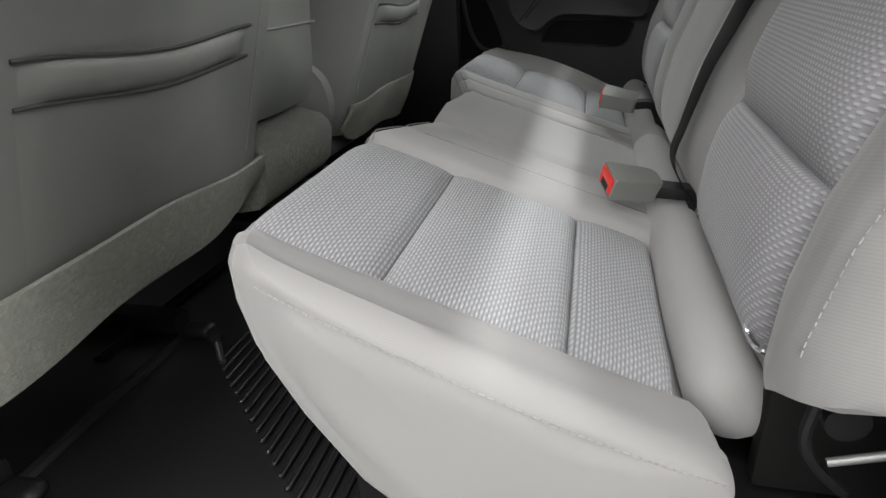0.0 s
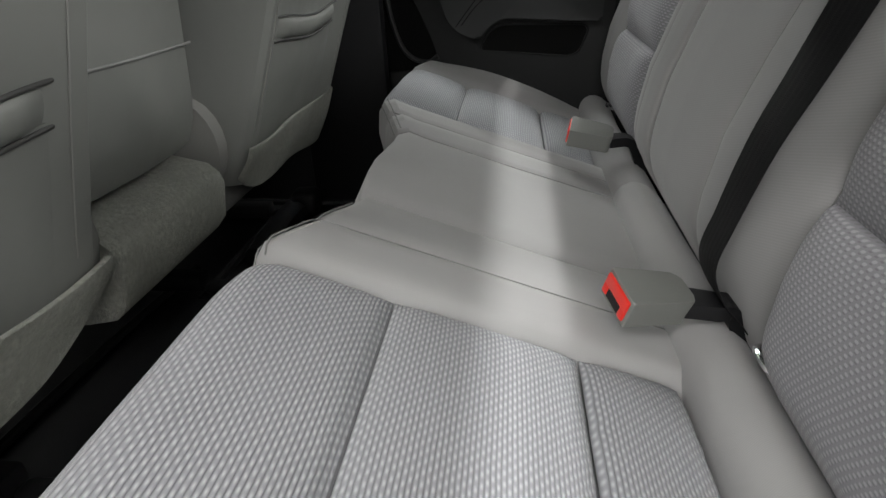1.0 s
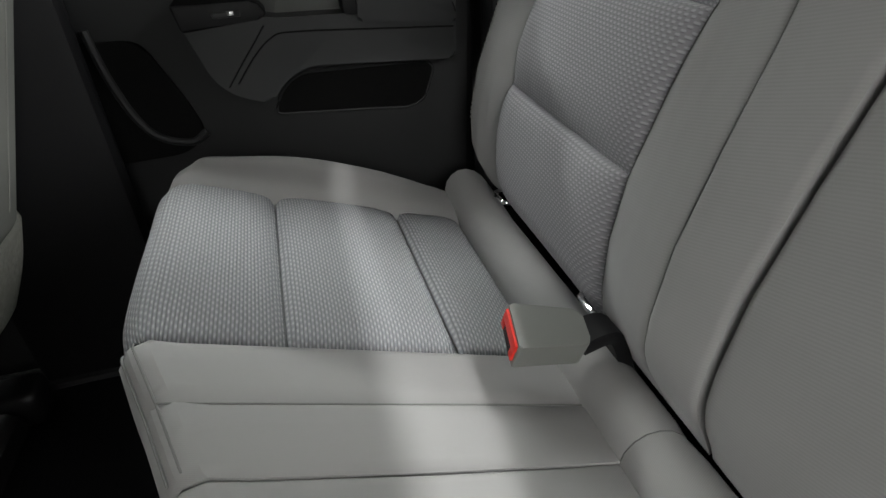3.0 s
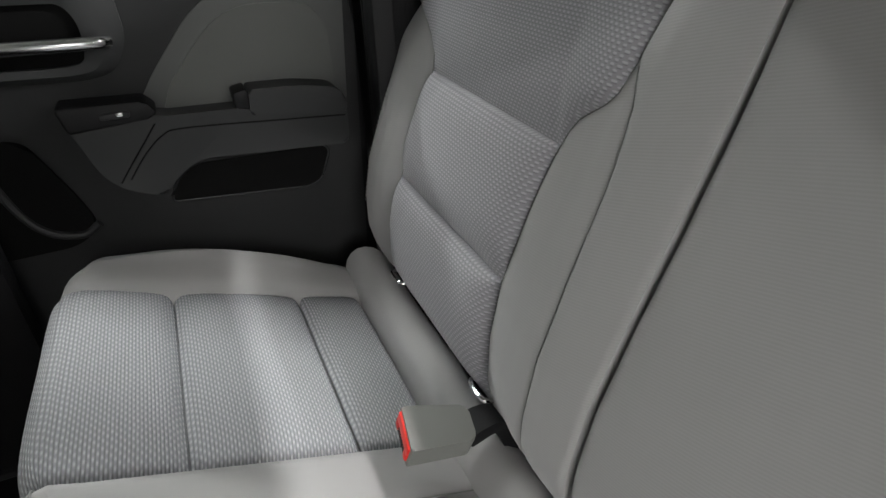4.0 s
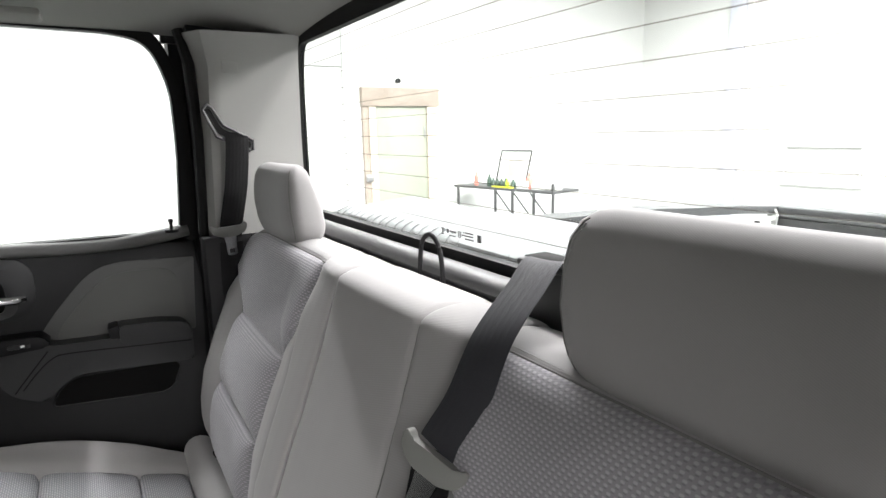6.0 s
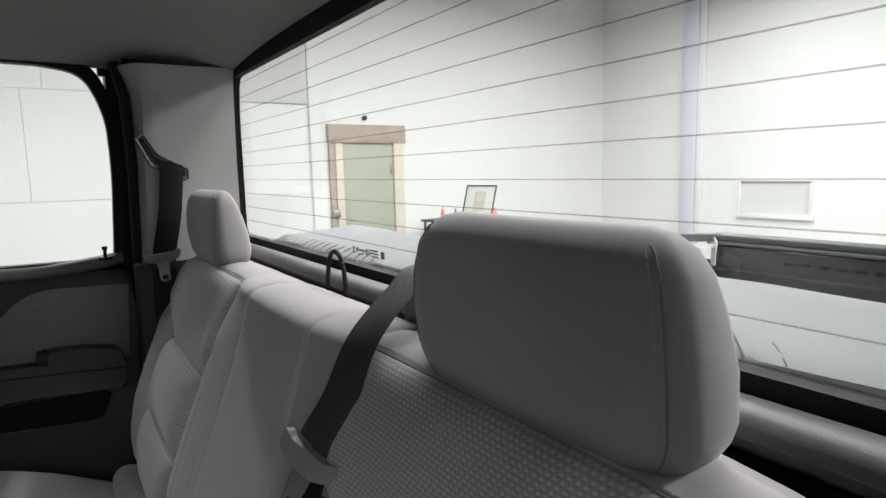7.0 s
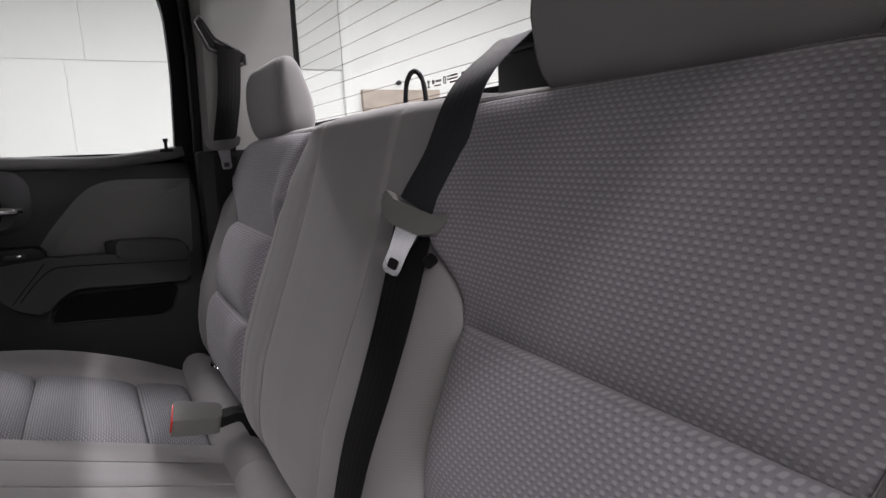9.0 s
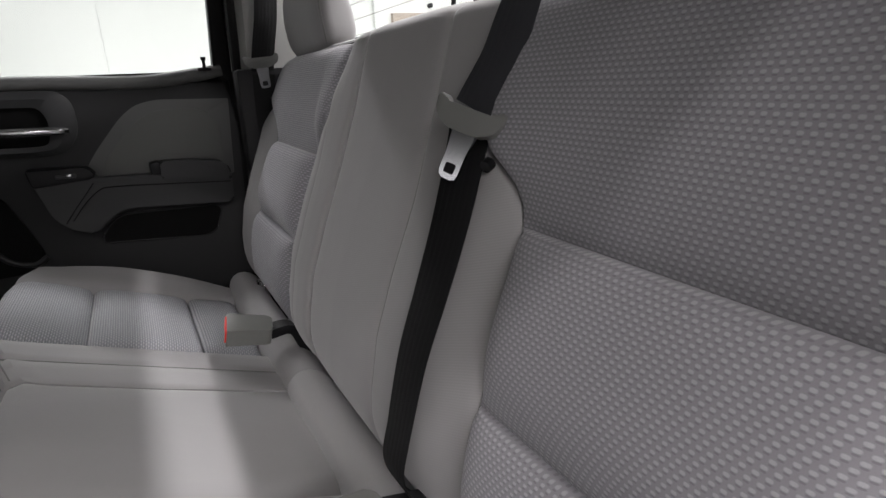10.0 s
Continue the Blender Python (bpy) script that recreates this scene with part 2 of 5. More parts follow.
PAINT = plain("body_paint", (0.03, 0.03, 0.033), 0.25, vary=0.03, depth=0, coat=0.6)
TONNEAU = plain("bed_cover_vinyl", (0.165, 0.168, 0.172), 0.55, vary=0.24, grain=700, depth=0.0006, blotch=26)
WALLW = plain("white_wall_panel", (0.80, 0.80, 0.78), 0.55, vary=0.03, grain=200, depth=0.0004, blotch=0.7)
WALLG = plain("grey_wall_panel", (0.66, 0.66, 0.64), 0.6, vary=0.04, grain=200, depth=0.0004, blotch=0.7)
PANELW = plain("wall_board_paint", (0.70, 0.70, 0.675), 0.6, vary=0.03, grain=200, depth=0.0004, blotch=0.6)
# greys of the unseen walls and ceiling, chosen to cut bounced light
UNSEEN_WALL = plain("unseen_wall_grey", (0.24, 0.24, 0.24), 0.55, vary=0.1, blotch=1.2)
UNSEEN_CEIL = plain("unseen_ceiling_grey", (0.42, 0.42, 0.41), 0.8, vary=0.1, blotch=0.8)
# white of the post with its shade mixed in as lilac
SHADEW = plain("post_shaded_white", (0.66, 0.67, 0.74), 0.6, vary=0.03)
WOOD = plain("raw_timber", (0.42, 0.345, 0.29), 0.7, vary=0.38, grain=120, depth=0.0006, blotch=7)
TIMBER = plain("pale_timber", (0.68, 0.60, 0.50), 0.7, vary=0.16, grain=120, depth=0.0006, blotch=6)
OLIVE = plain("roller_door_paint", (0.40, 0.42, 0.34), 0.5, vary=0.08)
CONCRETE = plain("workshop_concrete", (0.20, 0.20, 0.195), 0.5, vary=0.25, grain=60, depth=0.001, blotch=1.5)
MARK = plain("glass_print", (0.10, 0.10, 0.10), 0.6, depth=0)
WIRE = pane("defrost_wire", (0.76, 0.74, 0.72))


# ---- mesh helpers ----
def finish(bm, angle=38):
    bmesh.ops.recalc_face_normals(bm, faces=bm.faces)
    lim = radians(angle)
    for f in bm.faces:
        f.smooth = True
    for e in bm.edges:
        if len(e.link_faces) == 2 and e.calc_face_angle(0) > lim:
            e.smooth = False


def part(name, bm, material, parent=None, label="", angle=38):
    finish(bm, angle)
    me = bpy.data.meshes.new(name)
    bm.to_mesh(me)
    bm.free()
    me.materials.append(material)
    o = new(name, me)
    if parent is not None:
        o.parent = parent
    if label:
        o["label"] = label
    return o


def thing(name, label, category, group="", kind="", at=(0, 0, 0)):
    o = new(name)
    o.empty_display_size = 0.05
    return tagged(o, label, category, group, kind)


def setting(ob, label="", category=""):
    return tagged(ob, label, category, "", "structure")


def box(bm, x0, x1, y0, y1, z0, z1, r=0.0, seg=2):
    vs = [bm.verts.new((x, y, z)) for z in (z0, z1) for y in (y0, y1) for x in (x0, x1)]
    fs = [bm.faces.new([vs[i] for i in q]) for q in ((0, 2, 3, 1), (4, 5, 7, 6), (0, 1, 5, 4), (2, 6, 7, 3), (0, 4, 6, 2), (1, 3, 7, 5))]
    if r:
        es = list({e for f in fs for e in f.edges})
        bmesh.ops.bevel(bm, geom=es, offset=r, segments=seg, affect="EDGES", profile=0.5, clamp_overlap=True)
    return bm


def boxed(x0, x1, y0, y1, z0, z1, r=0.0, seg=2):
    return box(bmesh.new(), x0, x1, y0, y1, z0, z1, r, seg)


def loft(bm, rings, caps=True, closed=True):
    """Skin through rings of points; uv in metres."""
    uv = bm.loops.layers.uv.verify()
    vs = [[bm.verts.new(p) for p in r] for r in rings]
    n = len(rings[0])
    run = [0.0]
    for a, b in zip(rings, rings[1:]):
        run.append(run[-1] + sum((Vector(p) - Vector(q)).length for p, q in zip(a, b)) / n)
    mid = rings[len(rings) // 2]
    arc = [0.0]
    for i in range(n):
        arc.append(arc[-1] + (Vector(mid[(i + 1) % n]) - Vector(mid[i])).length)
    for j in range(len(rings) - 1):
        for i in range(n if closed else n - 1):
            k = (i + 1) % n
            f = bm.faces.new((vs[j][i], vs[j][k], vs[j + 1][k], vs[j + 1][i]))
            for lp, c in zip(f.loops, ((run[j], arc[i]), (run[j], arc[i + 1]), (run[j + 1], arc[i + 1]), (run[j + 1], arc[i]))):
                lp[uv].uv = c
    if caps and closed:
        for r in (vs[0], vs[-1]):
            f = bm.faces.new(r)
            for lp in f.loops:
                lp[uv].uv = (lp.vert.co.x + lp.vert.co.y, lp.vert.co.z)
    return bm


def sheet(bm, fn, nu, nv, back, uvs):
    """A padded sheet: fn(u, v) is its face, pushed by the vector back for its underside."""
    uv = bm.loops.layers.uv.verify()
    back = Vector(back)
    top = [[bm.verts.new(fn(i / nu, j / nv)) for i in range(nu + 1)] for j in range(nv + 1)]
    bot = [[bm.verts.new(v.co + back) for v in r] for r in top]
    w, h = uvs
    for j in range(nv):
        for i in range(nu):
            f = bm.faces.new((top[j][i], top[j][i + 1], top[j + 1][i + 1], top[j + 1][i]))
            for lp, c in zip(f.loops, ((i, j), (i + 1, j), (i + 1, j + 1), (i, j + 1))):
                lp[uv].uv = (c[0] / nu * w, c[1] / nv * h)
            bm.faces.new((bot[j][i], bot[j + 1][i], bot[j + 1][i + 1], bot[j][i + 1]))
    rim = [(0, i) for i in range(nu)] + [(j, nu) for j in range(nv)] + [(nv, nu - i) for i in range(nu)] + [(nv - j, 0) for j in range(nv)]
    for a, b in zip(rim, rim[1:] + rim[:1]):
        bm.faces.new((top[a[0]][a[1]], bot[a[0]][a[1]], bot[b[0]][b[1]], top[b[0]][b[1]]))
    return bm


def tube(bm, pts, r, seg=8, caps=True):
    pts = [Vector(p) for p in pts]
    rings = []
    for i, p in enumerate(pts):
        d = (pts[min(i + 1, len(pts) - 1)] - pts[max(i - 1, 0)]).normalized()
        a = d.cross(Vector((0, 0, 1)) if abs(d.z) < 0.9 else Vector((1, 0, 0))).normalized()
        b = d.cross(a)
        rings.append([p + (a * math.cos(t) + b * math.sin(t)) * r for t in (2 * math.pi * k / seg for k in range(seg))])
    return loft(bm, rings, caps)


def smooth_path(pts, n):
    """Catmull-Rom through points."""
    pts = [Vector(p) for p in pts]
    P = [pts[0] * 2 - pts[1]] + pts + [pts[-1] * 2 - pts[-2]]
    out = []
    for i in range(n + 1):
        s = i / n * (len(pts) - 1)
        k = min(int(s), len(pts) - 2)
        t = s - k
        a, b, c, d = P[k:k + 4]
        out.append(0.5 * ((2 * b) + (c - a) * t + (2 * a - 5 * b + 4 * c - d) * t * t + (3 * b - a - 3 * c + d) * t ** 3))
    return out


def ribbon(bm, pts, widths, side, thick):
    """A strap along pts; side(i) is its cross direction."""
    pts = [Vector(p) for p in pts]
    rings = []
    for i, p in enumerate(pts):
        d = (pts[min(i + 1, len(pts) - 1)] - pts[max(i - 1, 0)]).normalized()
        s = Vector(side(i)).normalized()
        s = (s - d * s.dot(d)).normalized()
        nrm = d.cross(s)
        w = widths(i) if callable(widths) else widths
        rings.append([p + s * w / 2 * a + nrm * thick / 2 * b for a, b in ((-1, -0.4), (-0.96, -1), (0, -1), (0.96, -1), (1, -0.4), (1, 0.4), (0.96, 1), (0, 1), (-0.96, 1), (-1, 0.4))])
    uv = bm.loops.layers.uv.verify()
    vs = [[bm.verts.new(q) for q in r] for r in rings]
    us = (0, 0.02, 0.5, 0.98, 1, 1, 0.98, 0.5, 0.02, 0)
    run = 0
    for j in range(len(rings) - 1):
        step = (pts[j + 1] - pts[j]).length
        for i in range(10):
            k = (i + 1) % 10
            f = bm.faces.new((vs[j][i], vs[j][k], vs[j + 1][k], vs[j + 1][i]))
            for lp, c in zip(f.loops, ((us[i], run), (us[k], run), (us[k], run + step), (us[i], run + step))):
                lp[uv].uv = (c[0] * 0.047, c[1])
        run += step
    bm.faces.new(vs[0]), bm.faces.new(vs[-1])
    return bm


def slab(bm, outline, to3, d0, d1, r=0.0, seg=2):
    """A plate with a 2-D outline; to3(a, b, depth) places it; r rounds its front rim (at d1)."""
    lo = [bm.verts.new(to3(a, b, d0)) for a, b in outline]
    hi = [bm.verts.new(to3(a, b, d1)) for a, b in outline]
    n = len(outline)
    bm.faces.new(lo)
    f = bm.faces.new(hi)
    for i in range(n):
        bm.faces.new((lo[i], lo[(i + 1) % n], hi[(i + 1) % n], hi[i]))
    if r:
        bmesh.ops.bevel(bm, geom=list(f.edges), offset=r, segments=seg, affect="EDGES", profile=0.5, clamp_overlap=True)
    return bm


def rounded(pts, r, seg=5):
    """Round the corners of a 2-D polygon; r may be a list."""
    out = []
    n = len(pts)
    for i in range(n):
        p, a, b = Vector(pts[i]), Vector(pts[i - 1]), Vector(pts[(i + 1) % n])
        rr = r[i] if isinstance(r, (list, tuple)) else r
        if rr <= 0:
            out.append(tuple(p))
            continue
        u, w = (a - p), (b - p)
        k = min(rr, u.length * 0.48, w.length * 0.48)
        s, e = p + u.normalized() * k, p + w.normalized() * k
        for j in range(seg + 1):
            t = j / seg
            out.append(tuple(s * (1 - t) ** 2 + p * 2 * t * (1 - t) + e * t * t))
    return out


def stitches(bm, pts, pitch, length, r):
    """Short threads along a path."""
    pts = [Vector(p) for p in pts]
    total = sum((b - a).length for a, b in zip(pts, pts[1:]))
    n = int(total / pitch)

    def at(s):
        for a, b in zip(pts, pts[1:]):
            d = (b - a).length
            if s <= d:
                return a + (b - a) * (s / max(d, 1e-9))
            s -= d
        return pts[-1]
    for i in range(n):
        p, q = at(i * pitch), at(i * pitch + length)
        tube(bm, [p, p * 0.7 + q * 0.3, p * 0.3 + q * 0.7, q], r, 5)
    return bm


def lerp(tab, v):
    """Piecewise linear table."""
    if v <= tab[0][0]:
        return tab[0][1]
    for (a, x), (b, y) in zip(tab, tab[1:]):
        if v <= b:
            return x + (y - x) * (v - a) / (b - a)
    return tab[-1][1]


# ---- rear bench ----
def ztop(x):
    return 0.332 - 0.357 * (x + 0.30)


OUT_BULGE = ((-0.43, -0.042), (-0.41, -0.026), (-0.385, -0.013), (-0.35, -0.001), (-0.31, 0.009), (-0.26, 0.017), (-0.20, 0.021), (-0.15, 0.0205), (-0.10, 0.014), (-0.04, 0.0))
XR = -0.047
TUCK = ((0.155, 0.052), (0.19, 0.042), (0.235, 0.027), (0.278, 0.014), (0.318, 0.005), (0.345, 0.0))


def cushion_ring(y, xf, dz, inset, w, sy):
    """One x-z section of a seat cushion at distance y from the middle."""
    xr = XR + 0.012 * w
    pts = [(xr + 0.004, 0.17), (xf + 0.14, 0.158), (xf + 0.085, 0.166), (xf + 0.048, 0.19), (xf + 0.014, 0.235), (xf - 0.006, 0.278), (xf - 0.013, 0.318)]
    zt = ztop(xf)
    pts += [(xf - 0.009, zt - 0.026 + dz), (xf + 0.002, zt - 0.010 + dz), (xf + 0.018, zt - 0.0065 + dz)]
    x0, x1 = xf + 0.04, xr - 0.012
    for i in range(16):
        x = x0 + (x1 - x0) * i / 15
        pts.append((x, ztop(x) + dz - 0.002))
    pts += [(xr - 0.003, ztop(xr) + dz - 0.006), (xr + 0.003, ztop(xr) + dz - 0.02), (xr + 0.004, 0.20)]
    cx, cz = -0.23, 0.25
    ring = []
    for x, z in pts:
        x += w * lerp(TUCK, z) * max(0.0, min(1.0, (-0.2 - x) / 0.1))
        k = Vector((cx - x, cz - z))
        k = k.normalized() * inset if k.length > 0 else k
        k.x *= 0.25 if x > -0.08 else 1.0
        crown = 0.020 * w * math.sin(math.pi * min(1.0, max(0.0, (x + 0.43) / 0.40))) * min(1.0, max(0.0, (z - 0.165) / 0.085)) ** 1.5
        ring.append((x + k.x, sy * (y + w * lerp(OUT_BULGE, x)), z + k.y + crown))
    return ring


RISE = ((0.0, 0.008), (0.085, 0.006), (0.104, 0.004), (0.113, -0.003), (0.122, 0.002), (0.14, 0.005), (0.17, 0.007), (0.196, 0.0075), (0.2035, 0.0045),
        (0.211, 0.0075), (0.235, 0.008), (0.262, 0.008), (0.272, 0.003), (0.280, -0.012), (0.292, -0.022), (0.556, -0.022), (0.574, -0.010), (0.586, 0.002), (0.60, 0.006), (0.62, 0.0085), (0.64, 0.009), (0.66, 0.006))
FRONT = ((0.0, -0.378), (0.11, -0.372), (0.14, -0.374), (0.2, -0.394), (0.26, -0.416), (0.30, -0.42), (0.56, -0.42), (0.585, -0.4185), (0.605, -0.415), (0.62, -0.410), (0.635, -0.403), (0.648, -0.394), (0.66, -0.383))


def rise(y):
    return lerp(RISE, y) if y > -0.01 else 0.008 + 0.04 * y


def cushion_body(y_from, y_to, sy):
    """A cushion from its inner end (a small, rounded edge) to its outer, stitched end, counted from the middle line."""
    ys = [y_from, y_from + 0.003, y_from + 0.010]
    ys += [k[0] for k in RISE if y_from + 0.015 < k[0] < y_to - 0.02]
    ys += [-0.10, -0.05, 0.128, 0.15, 0.16, 0.18, 0.22, 0.245, 0.32, 0.36, 0.42, 0.48, 0.54, 0.61, 0.63, 0.648]
    ys = sorted(set(v for v in ys if v < y_to - 0.027 and (v >= y_from + 0.015 or v <= y_from + 0.0101) and v >= y_from))
    rings = []
    for y in ys:
        inset = {0: 0.0035, 1: 0.001}.get(ys.index(y), 0.0)
        w = max(0.0, min(1.0, (abs(y) - 0.56) / 0.10))
        rings.append(cushion_ring(y, lerp(FRONT, abs(y)), rise(y), inset, w, sy))
    for y, inset in ((y_to - 0.024, 0.0), (y_to - 0.016, 0.0012), (y_to - 0.0095, 0.004), (y_to - 0.0045, 0.009), (y_to - 0.001, 0.016), (y_to + 0.001, 0.026)):
        rings.append(cushion_ring(y, lerp(FRONT, y), lerp(RISE, y), inset, 1.0, sy))
    last = rings[-1]
    for k in (0.86, 0.66, 0.42, 0.16):
        ring = []
        for x, y, z in last:
            xx, zz = -0.215 + (x + 0.215) * k, 0.245 + (z - 0.245) * k
            ring.append((xx, sy * (y_to + 0.0015 + lerp(OUT_BULGE, xx)), zz))
        rings.append(ring)
    return loft(bmesh.new(), rings)


def pillow(u, v, k=5.0, kv=None):
    """1 in the middle, 0 at the rim."""
    a = 1 - abs(2 * u - 1) ** k
    b = 1 - abs(2 * v - 1) ** (kv or k)
    return max(0.0, a) ** 0.6 * max(0.0, b) ** 0.6


CUSHION_LINE = [Vector(p) for p in ((-0.433, 0.0, 0.308), (-0.434, 0, 0.332), (-0.428, 0, 0.354), (-0.412, 0, 0.3655), (-0.395, 0, 0.3645), (-0.36, 0, 0.3525), (-0.31, 0, 0.3345),
                                        (-0.22, 0, 0.303), (-0.147, 0, 0.2765), (-0.10, 0, 0.2595), (-0.055, 0, 0.244))]


def line_at(line, s):
    total = sum((b - a).length for a, b in zip(line, line[1:]))
    s *= total
    for a, b in zip(line, line[1:]):
        d = (b - a).length
        if s <= d:
            return a + (b - a) * (s / d), (b - a).normalized(), total
        s -= d
    return line[-1], (line[-1] - line[-2]).normalized(), total


def s_of_x(line, x):
    total = sum((b - a).length for a, b in zip(line, line[1:]))
    run = 0
    for a, b in zip(line, line[1:]):
        if a.x <= x <= b.x:
            return (run + (b - a).length * (x - a.x) / (b.x - a.x)) / total
        run += (b - a).length
    return 1.0


def cushion_panel(s0, s1, y0, y1, sy, puff=0.0165):
    def fn(u, v):
        p, d, _ = line_at(CUSHION_LINE, s0 + (s1 - s0) * v)
        nrm = Vector((-d.z, 0, d.x))
        if nrm.z < 0 and p.x > -0.40:
            nrm = -nrm
        side = pillow(u, 0.5, 6)
        h = (side if u < 0.5 else 0.45 + 0.55 * side) * pillow(0.5, v, 5) * puff - 0.0105
        h += 0.0012 * noise.noise(Vector((p.x * 9, (y0 + (y1 - y0) * u) * 9, sy)))
        h += 0.0017 * noise.noise(Vector(((y0 + (y1 - y0) * u) * 75, s0 * 9, sy))) * math.exp(-min(v, 1 - v) * (s1 - s0) * 0.45 / 0.012)
        q = p + nrm * h
        return (q.x, sy * (y0 + (y1 - y0) * u), q.z)
    tot = line_at(CUSHION_LINE, 0)[2]
    return sheet(bmesh.new(), fn, 64, 26, (0.004, 0, -0.012), (abs(y1 - y0), (s1 - s0) * tot))


def roll(y0, y1):
    """The padded roll between cushion and backrest."""
    n = 26
    rings = []
    for i in range(n + 1):
        y = y0 + (y1 - y0) * i / n
        k = min(i, n - i)
        r = (0.93, 0.99, 1.0)[k] if k < 3 else 1.0
        if y < -0.46:
            r *= 1 - 0.20 * (-0.46 - y) / 0.16
        if abs(y) > 0.45 and k < 4:
            r *= (0.12, 0.48, 0.74, 0.95)[k]
            y += (0.0, 0.026, 0.047, 0.063)[k] * (1 if y > 0 else -1)
        rings.append([(-0.022 + 0.038 * r * math.cos(a) - 0.008 * math.sin(a), y, 0.230 + 0.046 * r * math.sin(a) + 0.012 * max(0.0, (abs(y) - 0.55) / 0.09)) for a in (2 * math.pi * j / 18 for j in range(18))])
    return loft(bmesh.new(), rings)


def ramp(a, b, v):
    """0 below a, 1 above b, smooth between."""
    k = max(0.0, min(1.0, (v - a) / (b - a)))
    return k * k * (3 - 2 * k)


# ---- rear backrests: depth of the face by height, and how far the bolsters stand out of it ----
LEAN_Z = 0.022
Z_LOW, Z_MID, Z_TOP = 0.4207, 0.556, 0.727
FACE = ((0.24, 0.006), (0.275, 0.003), (0.304, 0.001), (0.36, 0.005), (0.42, 0.017), (0.49, 0.043), (0.556, 0.071), (0.64, 0.101), (0.727, 0.129))
ROLL = ((0.0, 0.0, 0.0), (0.008, 0.0055, 0.0036), (0.018, 0.014, 0.0062), (0.029, 0.025, 0.0078), (0.042, 0.038, 0.0082), (0.056, 0.051, 0.0062), (0.068, 0.060, 0.001), (0.082, 0.065, -0.010), (0.14, 0.067, -0.066))
SWELL_OUT = ((0.0, -0.024), (0.10, -0.024), (0.15, -0.028), (0.178, -0.028), (0.20, -0.025), (0.23, -0.018), (0.256, -0.010), (0.274, -0.004), (0.286, 0.0),
             (0.562, 0.0), (0.577, -0.005), (0.596, -0.012), (0.616, -0.0165), (0.638, -0.0175), (0.655, -0.013), (0.669, -0.004), (0.678, 0.006), (0.684, 0.018), (0.687, 0.034), (0.688, 0.060))
SWELL_TOP = ((0.0, -0.022), (0.118, -0.021), (0.15, -0.018), (0.18, -0.012), (0.21, -0.004), (0.24, 0.0), (0.60, 0.0), (0.634, 0.002), (0.652, 0.006), (0.666, 0.013), (0.677, 0.025), (0.684, 0.040), (0.688, 0.060))
SWELL_PLAIN = ((0.0, -0.023), (0.118, -0.020), (0.16, -0.021), (0.20, -0.018), (0.235, -0.011), (0.262, -0.004), (0.286, 0.0))
CORNER = ((0.0, 0.0), (0.54, 0.0), (0.58, 0.003), (0.61, 0.007), (0.638, 0.014), (0.660, 0.024), (0.678, 0.040), (0.688, 0.056))
CORNER_NEAR = ((0.0, 0.0), (0.53, 0.0), (0.575, 0.005), (0.60, 0.010), (0.62, 0.017), (0.635, 0.025), (0.65, 0.036), (0.665, 0.050), (0.678, 0.066), (0.688, 0.084))
SEAM_IN = ((0.24, 0.282), (0.36, 0.287), (0.43, 0.287), (0.52, 0.284), (0.552, 0.279), (0.572, 0.271), (0.586, 0.260), (0.598, 0.243), (0.609, 0.226), (0.622, 0.214), (0.645, 0.207), (0.70, 0.205), (0.726, 0.209))
SEAM_OUT = ((0.24, 0.548), (0.30, 0.555), (0.36, 0.562), (0.42, 0.565), (0.50, 0.563), (0.556, 0.566), (0.578, 0.572), (0.596, 0.582), (0.610, 0.597), (0.621, 0.616), (0.630, 0.638), (0.638, 0.664), (0.643, 0.688), (0.75, 0.688))
SEAM_SIDE = ((0.24, 0.172), (0.45, 0.178), (0.58, 0.183), (0.62, 0.190), (0.645, 0.203), (0.66, 0.206))
RIM = ((0.0, 0.262), (0.55, 0.264), (0.585, 0.276), (0.61, 0.295), (0.635, 0.312), (0.664, 0.326), (0.688, 0.347))


def swell(y, z):
    """How far the cover stands off the plain face, at a signed place across the cab."""
    a = abs(y)
    low = lerp(SWELL_PLAIN if -0.29 < y < 0.109 else SWELL_OUT, a)
    k = ramp(0.57, 0.66, z) if a > 0.4 else ramp(0.63, 0.735, z)
    return (low * (1 - k) + lerp(SWELL_TOP, a) * k) * (ramp(0.25, 0.34, z) if a < 0.4 else 1.0)


def back_point(y, zz, h=0.0):
    """A point of the backrests' cover: zz runs up the face and on over the top roll; h stands off it."""
    if zz <= Z_TOP:
        x, z, nx, nz = lerp(FACE, zz), zz, -0.95, 0.28
    else:
        s = zz - Z_TOP
        x = lerp(FACE, Z_TOP) + lerp([(r[0], r[1]) for r in ROLL], s)
        z = Z_TOP + lerp([(r[0], r[2]) for r in ROLL], s) - 0.0055 * ramp(0.20, 0.36, -y) * ramp(0.0, 0.02, s)
        a = ramp(0.0, 0.075, s) * 2.9 + 0.29
        nx, nz = -math.cos(a), math.sin(a)
    fade = 1 - ramp(0.01, 0.075, zz - Z_TOP)
    x += swell(y, min(zz, Z_TOP)) * (1.0 if abs(y) > 0.60 else fade)
    z -= lerp(CORNER_NEAR if y < 0 else CORNER, abs(y)) * ramp(0.62, 0.74, zz)
    return Vector((x + nx * h, y, z + nz * h + LEAN_Z * y * (1 - ramp(0.56, 0.72, zz))))


